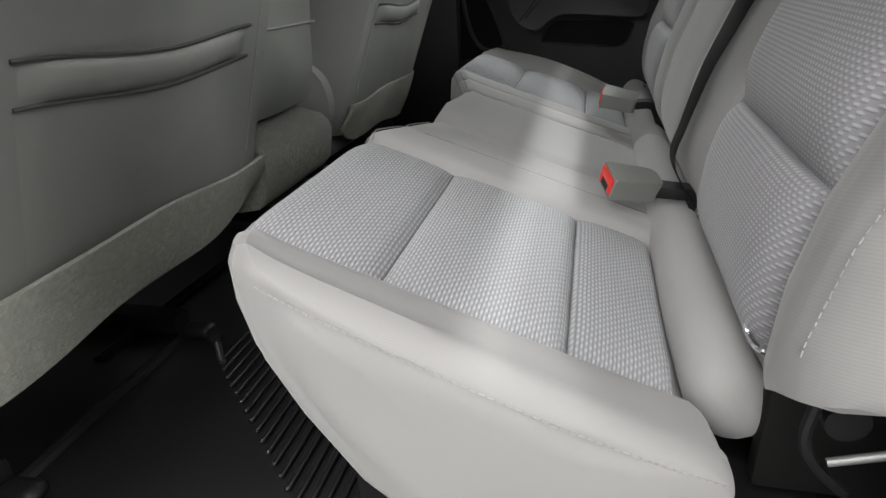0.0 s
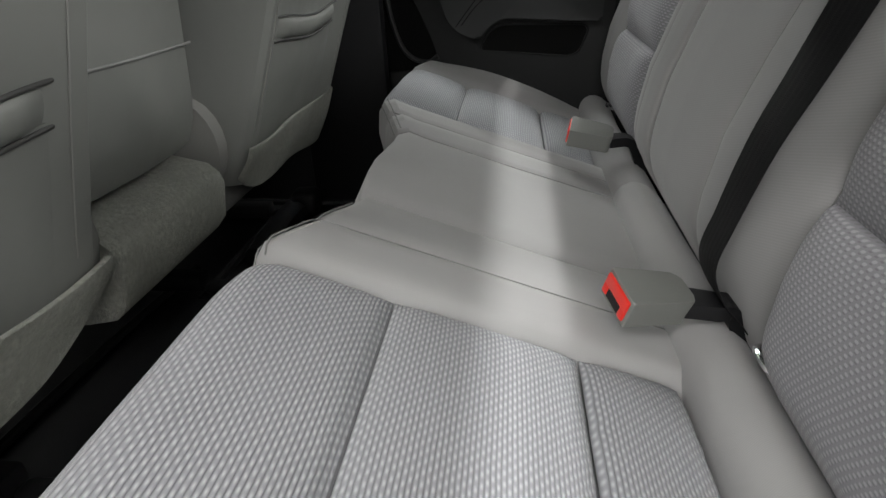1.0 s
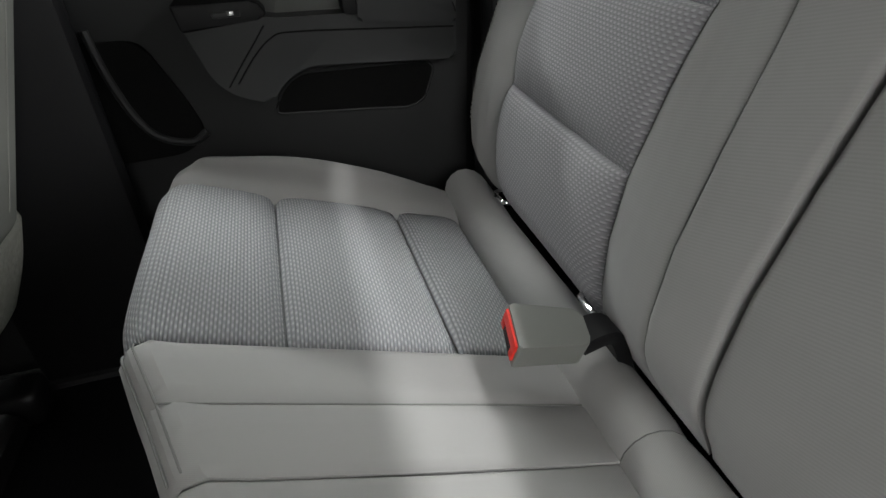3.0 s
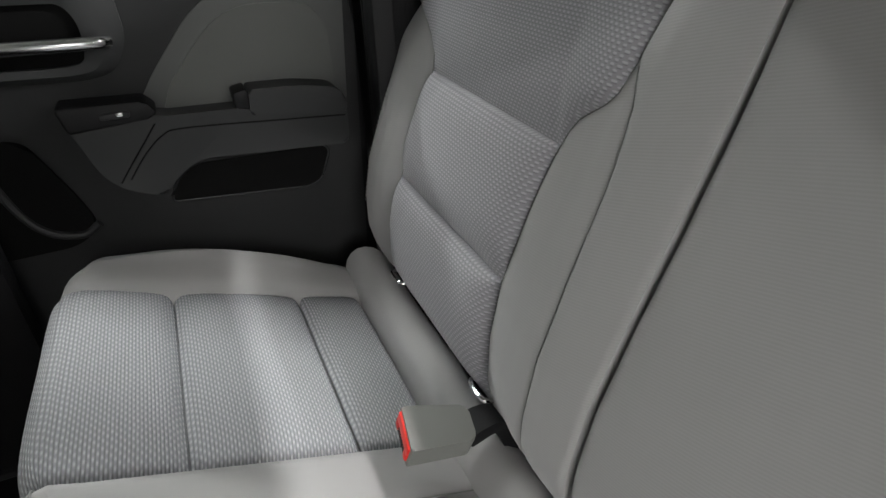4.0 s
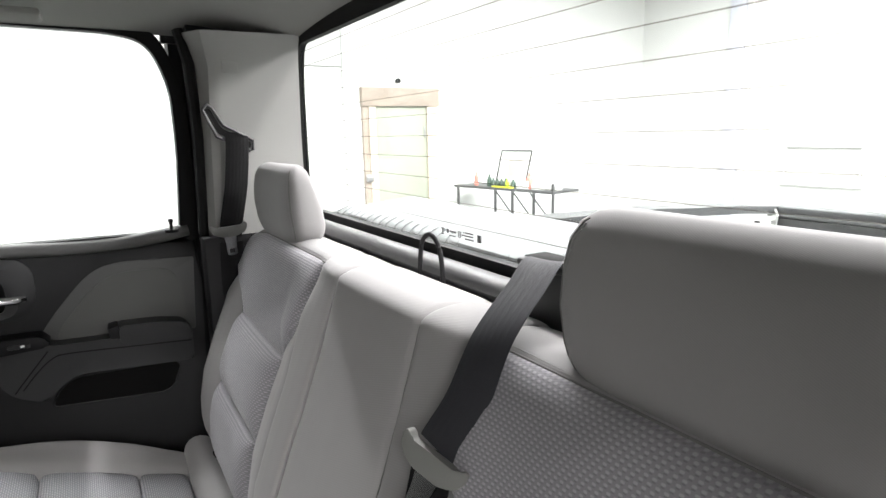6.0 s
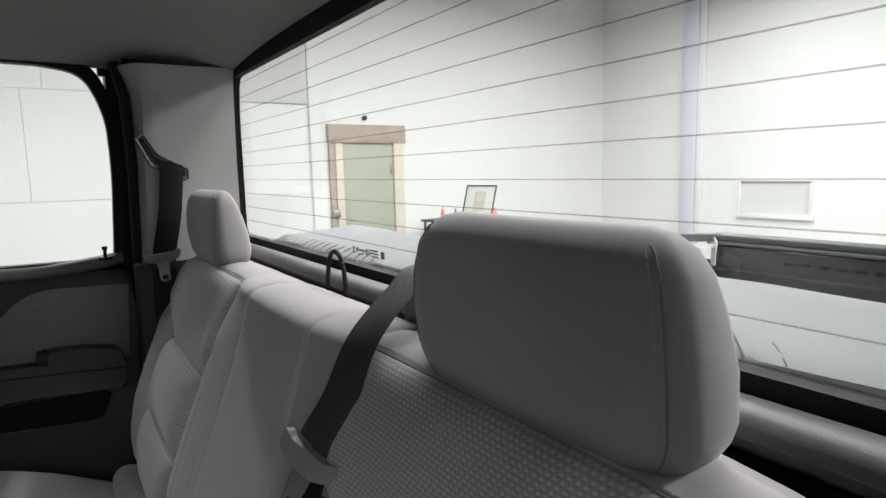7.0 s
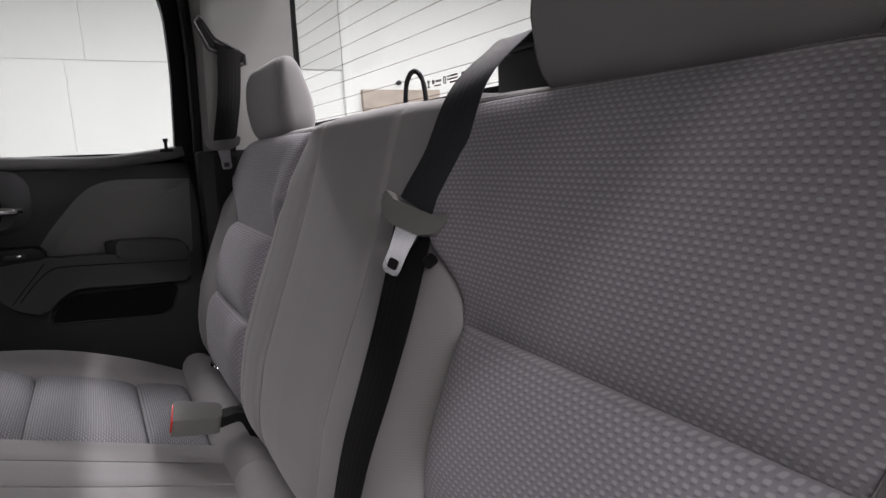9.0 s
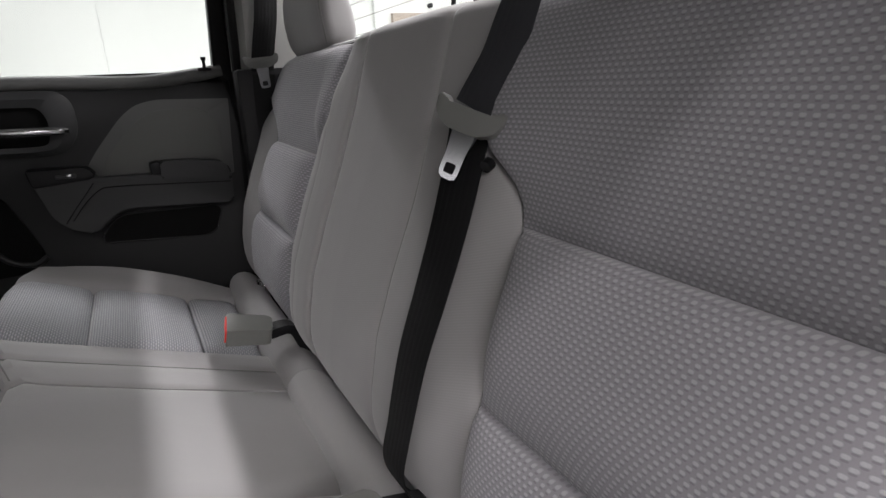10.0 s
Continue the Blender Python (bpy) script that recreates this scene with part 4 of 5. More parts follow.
def front_seat(sy, lab):
    t = thing("front_seat", lab, "seat", "front seats")
    yi = ((0.24, 0.20), (0.31, 0.185), (0.45, 0.195), (0.60, 0.20), (0.85, 0.22), (0.93, 0.27))
    yo = ((0.24, 0.685), (0.40, 0.70), (0.60, 0.72), (0.85, 0.70), (0.93, 0.62))
    rings = []
    for i in range(24):
        z = 0.25 + 0.69 * i / 23
        a, b = lerp(yi, z), lerp(yo, z)
        x = fx(z)
        k = 0.06 if i > 21 else 0.0
        ring = []
        for u, d in ((0.0, 0.19), (0.0, 0.03), (0.012, 0.008), (0.035, 0.0), (0.10, 0.004), (0.18, 0.010), (0.5, 0.012), (0.82, 0.010), (0.90, 0.004), (0.965, 0.0), (0.988, 0.008), (1.0, 0.03), (1.0, 0.19), (0.8, 0.21), (0.2, 0.21)):
            ring.append((x - d - k * 0.3, sy * (a + (b - a) * u), z))
        rings.append(ring)
    part("back_shell", loft(bmesh.new(), rings), VINYL, t)

    def ypk(u, z):
        a, b = 0.250, 0.60
        return a + (b - a) * u

    def pocket(u, v):
        z = 0.305 + (0.476 - 0.305) * v
        bulge = 0.010 * math.sin(math.pi * u) ** 0.9 * (0.4 + 0.6 * v)
        return (fx(z) - 0.006 - 0.0045 * u + bulge, sy * ypk(u, z), z)
    part("pocket", sheet(bmesh.new(), pocket, 20, 10, (-0.012, 0, 0), (0.4, 0.16)), VINYL, t)

    def band(u, v):
        sag = -0.010 * math.sin(math.pi * u) ** 2
        z = 0.474 + 0.032 * v + sag
        bulge = -0.004 + (0.007 + 0.007 * math.sin(math.pi * v) ** 0.6 + 0.006 * math.sin(math.pi * u)) * min(1, 8 * min(u, 1 - u)) ** 0.8
        return (fx(z) - 0.006 - 0.0035 * u + bulge, sy * ypk(u, z), z)
    part("pocket_band", sheet(bmesh.new(), band, 24, 8, (-0.016, 0, 0), (0.4, 0.06)), VINYL, t, "padded grey elastic band")

    # shadow above and below the band, drawn as thin dark cords
    for zc, out, lab in ((0.4715, 0.0108, "dark cord for the shade under the pocket band"), (0.5085, 0.0095, "dark cord for the shade in the pocket opening")):
        line = []
        for i in range(31):
            u = 0.004 + 0.992 * i / 30
            z = zc - 0.010 * math.sin(math.pi * u) ** 2
            line.append((fx(z) - 0.0058 - 0.0042 * u + out * math.sin(math.pi * u) ** 0.7, sy * ypk(u, z), z))
        part("crease", tube(bmesh.new(), line, 0.0022, 6), CREASE_SHADE, t, lab)

    def flap(u, v):
        y = 0.188 + (0.70 - 0.188) * u
        zb = 0.232 - 0.03 * u + 0.035 * (1 - min(1, u * 5)) ** 2
        z = 0.318 + (zb - 0.318) * v - 0.004 * math.sin(u * 9)
        return (fx(z) + 0.012 - 0.01 * v - 0.05 * max(0, u - 0.9) ** 2 * 40 + 0.003 * math.sin(u * 13 + v * 4), sy * y, z)
    part("carpet_flap", sheet(bmesh.new(), flap, 30, 8, (-0.008, 0, 0.0), (0.5, 0.1)), CARPET, t, "pale grey carpet flap")
    b = boxed(-1.12, -0.70, *sorted((sy * 0.20, sy * 0.68)), 0.18, 0.34, 0.04, 3)
    part("seat_cushion", b, VINYL_DK, t)
    for yy in (0.245, 0.60):
        b = boxed(-1.10, -0.80, *sorted((sy * (yy - 0.02), sy * (yy + 0.02))), 0.022, 0.055, 0.006)
        part("seat_rail", b, BLACK, t, "black steel rail")
        b = boxed(-0.80, -0.745, *sorted((sy * (yy - 0.018), sy * (yy + 0.018))), 0.0125, 0.036, 0.012, 3)
        part("rail_foot", b, BLACK, t)
    for us in (0.075, 0.925):
        line = []
        for i in range(25):
            z = 0.335 + 0.56 * i / 24
            a, c = lerp(yi, z), lerp(yo, z)
            line.append((fx(z) - 0.0016, sy * (a + (c - a) * us), z))
        part("seam", tube(bmesh.new(), line, 0.0009, 6), VINYL_DK, t, "stitched seam")
    b = bmesh.new()
    loft(b, [[(-0.715 + 0.055 * math.cos(a), sy * yy, 0.33 + 0.075 * math.sin(a)) for a in (2 * math.pi * k / 20 for k in range(20))] for yy in (0.150, 0.154, 0.176, 0.18)])
    part("hinge_cover", b, VINYL_DK, t, "grey plastic hinge cover")
    if sy < 0:
        part("floor_bolt", tube(bmesh.new(), [(-0.69, sy * 0.31, 0.0125), (-0.69, sy * 0.31, 0.058)], 0.006, 10), STEEL, t, "bright floor bolt")
        part("bolt_cap", tube(bmesh.new(), [(-0.69, sy * 0.31, 0.0585), (-0.69, sy * 0.31, 0.070)], 0.014, 12), BLACK, t, "black bolt cap")
        return t
    b = bmesh.new()
    loft(b, [[(-0.742 + dx, sy * y, 0.013 + dz + 0.012 * math.sin((y - 0.36) * 9)) for dx, dz in ((-0.032, 0.0), (-0.030, 0.022), (-0.018, 0.034), (0.012, 0.034), (0.026, 0.024), (0.030, 0.0))] for y in (0.365, 0.37, 0.42, 0.47, 0.52, 0.57, 0.60, 0.605)])
    part("cross_bar", b, RUBBER, t, "black satin cross bar")
    part("bar_foot", boxed(-0.755, -0.69, *sorted((sy * 0.612, sy * 0.672)), 0.0125, 0.075, 0.014, 3), RUBBER, t, "black foot cover")
    return t


front_seat(-1, "grey vinyl front seat, back pocket and carpet flap, by open door")
front_seat(1, "grey vinyl front seat with back pocket and carpet flap")


def centre_front_seat():
    t = thing("centre_front_seat", "grey vinyl fold-down centre seat between the front seats", "seat", "front seats")

    def cbx(z):
        return -0.665 + 0.10 * (z - 0.5)
    rings = []
    for i in range(16):
        z = 0.343 + 0.492 * i / 15
        e = 0.015 if i in (0, 15) else 0.004 if i in (1, 14) else 0
        rings.append([(cbx(z) - d - e, y, z) for y, d in ((-0.128, 0.10), (-0.128, 0.03), (-0.118, 0.008), (-0.09, 0.0), (0.0, -0.006), (0.11, 0.0), (0.148, 0.008), (0.158, 0.03), (0.158, 0.10))])
    part("back_shell", loft(bmesh.new(), rings), VINYL, t)
    b = bmesh.new()
    tube(b, smooth_path([(cbx(0.49) - 0.002, -0.122, 0.488), (cbx(0.49) + 0.0065, 0.0, 0.488), (cbx(0.49) - 0.002, 0.152, 0.488)], 16), 0.002, 6)
    part("seam", b, STITCH_DK, t)
    b = bmesh.new()
    loft(b, [[(x, y, z) for x, z in ((-1.05, 0.205), (-0.71, 0.205), (-0.672, 0.212), (-0.655, 0.232), (-0.645, 0.288), (-0.650, 0.304), (-0.665, 0.318), (-0.74, 0.336), (-1.05, 0.338))] for y in (-0.152, -0.148, 0.112, 0.118)])
    part("carpet_base", b, CARPET, t, "pale grey carpet base")
    return t


centre_front_seat()

# ---- cab: far door ----
YD = 0.775


def dw(a, b, d):
    return (a, YD - d, b)


door = thing("rear_door", "closed dark grey rear door with cloth panel, armrest and map pocket", "door")
# near-black that paints the shade inside recesses; they are shallow plates
RECESS_SHADE = plain("recess_shade", (0.004, 0.004, 0.004), 0.7, vary=0.1, spec=0.1)
outline_low = [(-0.60, 0.0), (0.012, 0.0), (0.012, 0.18), (0.030, 0.60), (0.026, 0.700), (-0.013, 0.722), (-0.04, 0.716), (-0.16, 0.706), (-0.60, 0.714)]
bm = bmesh.new()
slab(bm, outline_low, dw, -0.028, 0.0, 0.012, 3)
part("door_panel", bm, DOORTRIM, door)
bm = bmesh.new()
tube(bm, smooth_path([(-0.60, YD + 0.004, 0.709), (-0.37, YD + 0.004, 0.708), (-0.16, YD + 0.004, 0.700), (-0.05, YD + 0.004, 0.708), (0.012, YD + 0.008, 0.716)], 24), 0.015, 10)
# paler than the panel below: colour carries the window light on top
part("sill_roll", bm, DOORBORDER, door, "rounded window sill, window light put into its paler colour")
bm = bmesh.new()
slab(bm, rounded([(-0.300, 0.505), (-0.268, 0.557), (-0.205, 0.630), (-0.172, 0.655), (-0.130, 0.663), (0.017, 0.656), (0.006, 0.490)], [0.004, 0.05, 0.05, 0.03, 0.03, 0.004, 0.004], 5), dw, -0.01, 0.003, 0.003, 2)
part("cloth_border", bm, DOORBORDER, door, "grey vinyl border round the cloth panel")
bm = bmesh.new()
slab(bm, rounded([(-0.262, 0.505), (-0.246, 0.545), (-0.192, 0.606), (-0.160, 0.632), (-0.120, 0.642), (-0.035, 0.638), (-0.012, 0.60), (-0.012, 0.490)], [0.004, 0.05, 0.05, 0.03, 0.03, 0.03, 0.02, 0.004], 5), dw, 0.0, 0.0055, 0.004, 3)
part("cloth_panel", bm, DOORCLOTH, door, "grey cloth panel")
arm = rounded([(-0.378, 0.518), (-0.285, 0.524), (-0.262, 0.516), (-0.164, 0.512), (-0.006, 0.492), (-0.008, 0.432), (-0.071, 0.437), (-0.228, 0.449), (-0.262, 0.430), (-0.285, 0.402), (-0.312, 0.412), (-0.336, 0.424), (-0.356, 0.447), (-0.367, 0.484)],
              [0.01, 0.01, 0.01, 0.01, 0.008, 0.012, 0.02, 0.03, 0.02, 0.012, 0.01, 0.015, 0.015, 0.02], 4)
bm = bmesh.new()
slab(bm, arm, dw, -0.02, 0.045, 0.014, 4)
part("armrest", bm, DOORSOFT, door, "dark grey padded armrest")
bm = bmesh.new()
slab(bm, rounded([(-0.146, 0.537), (-0.077, 0.534), (-0.022, 0.524), (-0.006, 0.507), (-0.008, 0.484), (-0.148, 0.500)], [0.006, 0.02, 0.015, 0.01, 0.006, 0.006], 4), dw, 0.0, 0.052, 0.012, 4)
part("armrest_pad", bm, DOORSOFT, door, "dark grey soft armrest pad")
bm = bmesh.new()
slab(bm, rounded([(-0.167, 0.534), (-0.147, 0.538), (-0.145, 0.508), (-0.166, 0.511)], 0.005, 3), dw, 0.0, 0.049, 0.004, 2)
part("pad_end", bm, BLACK, door, "black armrest end block")
bm = bmesh.new()
slab(bm, rounded([(-0.385, 0.545), (-0.280, 0.540), (-0.266, 0.524), (-0.275, 0.516), (-0.378, 0.509)], 0.006, 3), dw, 0.0, 0.047, 0.005, 3)
switch_plate = part("switch_plate", bm, BLACK, door, "black window switch plate")
part("window_switch", boxed(-0.336, -0.300, YD - 0.052, YD - 0.046, 0.523, 0.531, 0.002), DOORSOFT, switch_plate, "dark window switch")
part("switch_lip", boxed(-0.316, -0.308, YD - 0.0535, YD - 0.0522, 0.526, 0.531, 0.0005), CHROME, switch_plate, "bright switch lip")
for seam in (((-0.323, 0.436), (-0.296, 0.468), (-0.268, 0.491), (-0.239, 0.496), (-0.12, 0.487), (-0.011, 0.478)), ((-0.336, 0.433), (-0.314, 0.460), (-0.292, 0.486), (-0.274, 0.508))):
    bm = bmesh.new()
    tube(bm, smooth_path([dw(*p, 0.0452) for p in seam], 30), 0.0013, 6)
    part("armrest_seam", bm, SEAL, door, "dark seam")
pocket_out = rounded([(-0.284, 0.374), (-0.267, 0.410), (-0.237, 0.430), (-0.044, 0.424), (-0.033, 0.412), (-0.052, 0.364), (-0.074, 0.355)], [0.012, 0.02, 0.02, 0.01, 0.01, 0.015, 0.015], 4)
# no hollow here: a black plate carries the map pocket's shade
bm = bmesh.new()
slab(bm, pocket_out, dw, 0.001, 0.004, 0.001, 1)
part("map_pocket", bm, RECESS_SHADE, door, "flat black plate for the shade in the map pocket")
bm = bmesh.new()
tube(bm, [dw(a, b, 0.002) for a, b in pocket_out + pocket_out[:1]], 0.003, 6)
part("map_pocket_rim", bm, DOORTRIM, door)
# bottle recess: its shade is a black plate on the panel
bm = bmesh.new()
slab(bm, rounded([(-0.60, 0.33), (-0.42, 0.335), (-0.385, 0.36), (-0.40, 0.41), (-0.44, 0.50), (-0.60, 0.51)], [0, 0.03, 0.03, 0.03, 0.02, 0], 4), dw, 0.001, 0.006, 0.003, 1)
part("bottle_recess", bm, RECESS_SHADE, door, "flat black plate for the shade in the bottle recess")
bm = bmesh.new()
tube(bm, smooth_path([dw(*p, 0.008) for p in ((-0.50, 0.52), (-0.492, 0.46), (-0.475, 0.40), (-0.45, 0.365), (-0.41, 0.352), (-0.385, 0.365))], 24), 0.006, 8)
part("bottle_recess_rim", bm, DOORTRIM, door)
bez = rounded([(-0.50, 0.698), (-0.305, 0.692), (-0.282, 0.668), (-0.280, 0.610), (-0.305, 0.572), (-0.345, 0.566), (-0.50, 0.575)], [0, 0.025, 0.025, 0.03, 0.03, 0.02, 0], 5)
inn = rounded([(-0.50, 0.668), (-0.342, 0.662), (-0.330, 0.640), (-0.330, 0.615), (-0.336, 0.588), (-0.360, 0.586), (-0.50, 0.592)], [0, 0.012, 0.012, 0.012, 0.015, 0.01, 0], 5)
bm = bmesh.new()
loft(bm, [[dw(*p, d) for p in o] for o, d in ((bez, -0.01), (bez, 0.006), ([((a + c) / 2, (b + e) / 2) for (a, b), (c, e) in zip(bez, inn)], 0.016), (inn, 0.010), (inn, -0.004))], caps=False)
handle_cup = part("handle_bezel", bm, DOORSOFT, door, "dark grey door handle bezel")
# shade behind the handle, painted as a dark plate in the bezel
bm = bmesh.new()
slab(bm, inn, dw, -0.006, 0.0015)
part("handle_recess", bm, RECESS_SHADE, handle_cup, "flat dark plate for the shade in the handle recess")
bm = bmesh.new()
tube(bm, smooth_path([(-0.50, YD - 0.030, 0.622), (-0.36, YD - 0.030, 0.617), (-0.318, YD - 0.026, 0.615), (-0.302, YD - 0.014, 0.613)], 20), 0.0088, 10)
part("door_handle", bm, CHROME, handle_cup, "chrome pull handle")
bm = tube(bmesh.new(), [(-0.022, YD - 0.006, 0.715), (-0.022, YD - 0.006, 0.742)], 0.0035, 8)
tube(bm, [(-0.022, YD - 0.006, 0.738), (-0.022, YD - 0.006, 0.745)], 0.0055, 8)
tube(bm, [(-0.022, YD - 0.006, 0.716), (-0.022, YD - 0.006, 0.722)], 0.014, 10)
part("lock_pin", bm, BLACK, door, "black lock pin")
win_in = rounded([(-0.60, 0.722), (-0.004, 0.716), (0.008, 0.90), (0.006, 1.03), (-0.03, 1.115), (-0.10, 1.128), (-0.60, 1.135)], [0, 0.01, 0.05, 0.06, 0.05, 0.05, 0], 5)
win_out = rounded([(-0.60, 0.70), (0.024, 0.69), (0.034, 0.90), (0.030, 1.04), (-0.012, 1.138), (-0.09, 1.152), (-0.60, 1.16)], [0, 0.01, 0.05, 0.06, 0.05, 0.05, 0], 5)
bm = bmesh.new()
loft(bm, [[dw(*p, d) for p in o] for o, d in ((win_in, -0.03), (win_in, 0.0), (win_out, 0.0), (win_out, -0.03))], caps=False)
part("window_frame", bm, SEAL, door, "black window frame")
bm = bmesh.new()
slab(bm, win_in, dw, -0.022, -0.018)
gl = part("window_pane", bm, GLASS, door, "clear glass pane")
gl.visible_shadow = False

# ---- cab: pillars, roof, rear wall ----
def pillar(sy, yp, lab, ox=0.0, oz=0.0, tx=0.0, tz=0.0, bx=0.0, tip=0.0):
    """Rear pillar trim with belt slot, belt, tongue and black lower trim."""
    t = thing("rear_pillar_trim", lab, "pillar trim")

    def trim(u, v):
        z = 0.712 - 2.4 * min(oz, 0.0) + (0.10 if tip else 0.0) + (1.122 - 0.712 - (0.10 if tip else 0.0)) * v
        x0 = 0.028 + 0.9 * ox + 0.018 * v - 0.02 * max(0, v - 0.85) * 6
        if tip:
            x0 = max(-0.035, -0.03 + 0.85 * (0.89 - z))
        x = x0 + (0.2455 - x0) * u
        curl = 0.05 * max(0, 0.12 - u) / 0.12
        lean = -0.015 * max(0, v - 0.5) * 2 - tip * max(0.0, min(0.95, z) - 0.82)
        return (x, sy * (yp + curl + lean + (0.0 if tip else 0.012 * (1 - u)) - 0.02 * max(0, v - 0.92) * 8), z)
    part("pillar_panel", sheet(bmesh.new(), trim, 18, 18, (0, sy * 0.02, 0), (0.2, 0.4)), PILLAR, t)
    b = bmesh.new()
    slab(b, rounded([(0.050, 0.972), (0.060, 0.976), (0.080, 0.935), (0.138, 0.905), (0.136, 0.893), (0.074, 0.924)], 0.004, 3), lambda a, c, d: (a + ox, sy * (yp + 0.006 - d), c + oz), 0.0, 0.0035, 0.001, 1)
    part("belt_slot", b, SEAL, t, "black belt slot")
    b = bmesh.new()
    tube(b, [(a + ox, sy * (yp + 0.003), c + oz) for a, c in ((0.046, 0.972), (0.056, 0.982), (0.064, 0.976), (0.084, 0.941), (0.142, 0.909), (0.141, 0.890), (0.134, 0.887), (0.070, 0.918), (0.046, 0.972))], 0.0035, 6)
    part("slot_rim", b, SHELFGREY, t)
    b = bmesh.new()
    slab(b, rounded([(0.090, 1.045), (0.122, 1.042), (0.122, 1.066), (0.090, 1.069)], 0.004, 3), lambda a, c, d: (a, sy * (yp - 0.002 - d), c), 0.0, 0.0015, 0.0006, 1)
    part("cover_plug", b, PILLAR, t, "small square cover")
    b = boxed(0.024 - 1.3 * ox, 0.2455, *sorted((sy * (yp + 0.004), sy * (yp + 0.06))), 0.02, 0.712 - 2.4 * min(oz, 0.0) + (0.10 if tip else 0.0), 0.006)
    part("lower_trim", b, BLACK, t, "black lower trim")
    b = bmesh.new()
    tube(b, [(0.036 - 2 * ox, sy * (yp + 0.045), 0.10), (0.034 - 2 * ox, sy * (yp + 0.045), 0.70), (0.040 - ox, sy * (yp + 0.04), 0.92), (0.036 + ox, sy * (yp + 0.04), 1.06), (0.022 + ox, sy * (yp + 0.05), 1.13)], 0.011, 8)
    part("door_seal", b, SEAL, t, "black rubber door seal")
    s = thing("side_seat_belt", "black seat belt hanging from the pillar slot", "seat belt", "seat belts")
    b = bmesh.new()
    ribbon(b, smooth_path([(0.108 + ox, sy * (yp + 0.006), 0.925 + oz), (0.107 + ox, sy * (yp - 0.006 - 0.045 * tip), 0.905 + oz), (0.106 + ox + 0.4 * bx, sy * (yp - 0.006 - 0.035 * tip), 0.82), (0.103 + ox + bx, sy * (yp + 0.002 - 0.035 * tip), 0.74), (0.100 + ox + 1.1 * bx, sy * (yp + 0.006), 0.70)], 20), 0.046, lambda i: (1, 0, -0.3 * max(0, 1 - i / 4)), 0.0014)
    part("webbing", b, BELT, s)
    b = bmesh.new()
    ribbon(b, smooth_path([(0.100 + ox + 1.1 * bx, sy * (yp + 0.000), 0.70), (0.095 + ox + bx, sy * (yp + 0.0), 0.60), (0.08, sy * (yp + 0.0), 0.45), (0.06, sy * (yp + 0.002), 0.25)], 16), 0.046, lambda i: (1, 0, 0), 0.0014)
    part("webbing", b, BELT, s)
    m = Matrix(((1, 0, 0), (0, 0, -sy), (0, 1, 0))).to_4x4()
    m.translation = (0.100 + ox + 0.3 * tx + 1.25 * bx, sy * (yp - 0.006 - 1.2 * tz), 0.725 + tz)
    # near tongue takes the darker copy, with its shade in the colour
    tongue(s, m @ pose(0, 0, 0, 0, 0, 4), GRIP_SHADED if tx else BUCKLE)
    if tx:
        b = tube(bmesh.new(), smooth_path([(-0.034, 0.000, 0.002), (-0.030, 0.008, 0.003), (-0.016, 0.0125, 0.004), (0, 0.0135, 0.004), (0.016, 0.0125, 0.004), (0.030, 0.008, 0.003), (0.034, 0.000, 0.002)], 24), 0.0045, 8)
        b.transform(m)
        part("tongue_bar", b, GRIP_SHADED, s, "arched belt guide, shade put into its dark grey-brown")
    return t


pillar(1, 0.655, "pale grey rear pillar trim with belt slot", bx=-0.02)
pillar(-1, 0.694, "pale grey rear pillar trim with belt slot, by the open door", -0.040, 0.06, 0.10, 0.010, tip=0.24)

bm = bmesh.new()
rows = []
for i in range(27):
    x = -1.30 + (0.245 + 1.30) * i / 26
    drop = 0.055 * max(0.0, (x - 0.02) / 0.27) ** 2
    row = []
    for j in range(25):
        s = -1 + 2 * j / 24
        row.append((x, 0.012 * 0 + 0.79 * s, 1.175 - drop - 0.045 * abs(s) ** 4))
    rows.append(row)
loft(bm, [r + [(p[0], p[1], p[2] + 0.03) for p in reversed(r)] for r in rows])
setting(part("ceiling", bm, HEADLINER), "grey felt headliner", "headliner")
bm = boxed(-0.33, -0.20, 0.58, 0.66, 1.118, 1.130, 0.006)
tagged(part("grab_handle_plug", bm, HEADLINER), "small grey cover in the headliner", "cover")
bm = boxed(-1.32, 0.32, -0.84, 0.84, 1.215, 1.245, 0.01)
setting(part("roof", bm, PAINT), "dark painted cab roof", "roof")

# rear wall below and around the glass
WX = 0.247
rw_in = rounded([(-0.705, 0.759), (0.662, 0.759), (0.660, 1.02), (0.642, 1.106), (-0.670, 1.106), (-0.702, 1.02)], [0.02, 0.02, 0.05, 0.03, 0.03, 0.05], 5)
rw_out = rounded([(-0.86, 0.60), (0.86, 0.60), (0.84, 1.02), (0.78, 1.22), (-0.78, 1.22), (-0.84, 1.02)], [0.002, 0.002, 0.05, 0.06, 0.06, 0.05], 5)


def rwp(a, b, d):
    return (WX + d, a, b)


bm = bmesh.new()
loft(bm, [[rwp(*p, d) for p in o] for o, d in ((rw_in, 0.014), (rw_in, 0.0), (rw_out, 0.0), (rw_out, 0.05), (rw_in, 0.014))], caps=False)
setting(part("wall_rear", bm, SEAL), "black surround of the rear window", "wall")
bm = boxed(WX, WX + 0.05, -0.86, 0.86, -0.05, 0.60)
setting(part("wall_rear_lower", bm, BLACK), "black rear cab wall", "wall")
rear_window = thing("window_rear", "wide rear window with defroster lines", "window", kind="structure")
bm = bmesh.new()
slab(bm, rw_in, rwp, 0.006, 0.010)
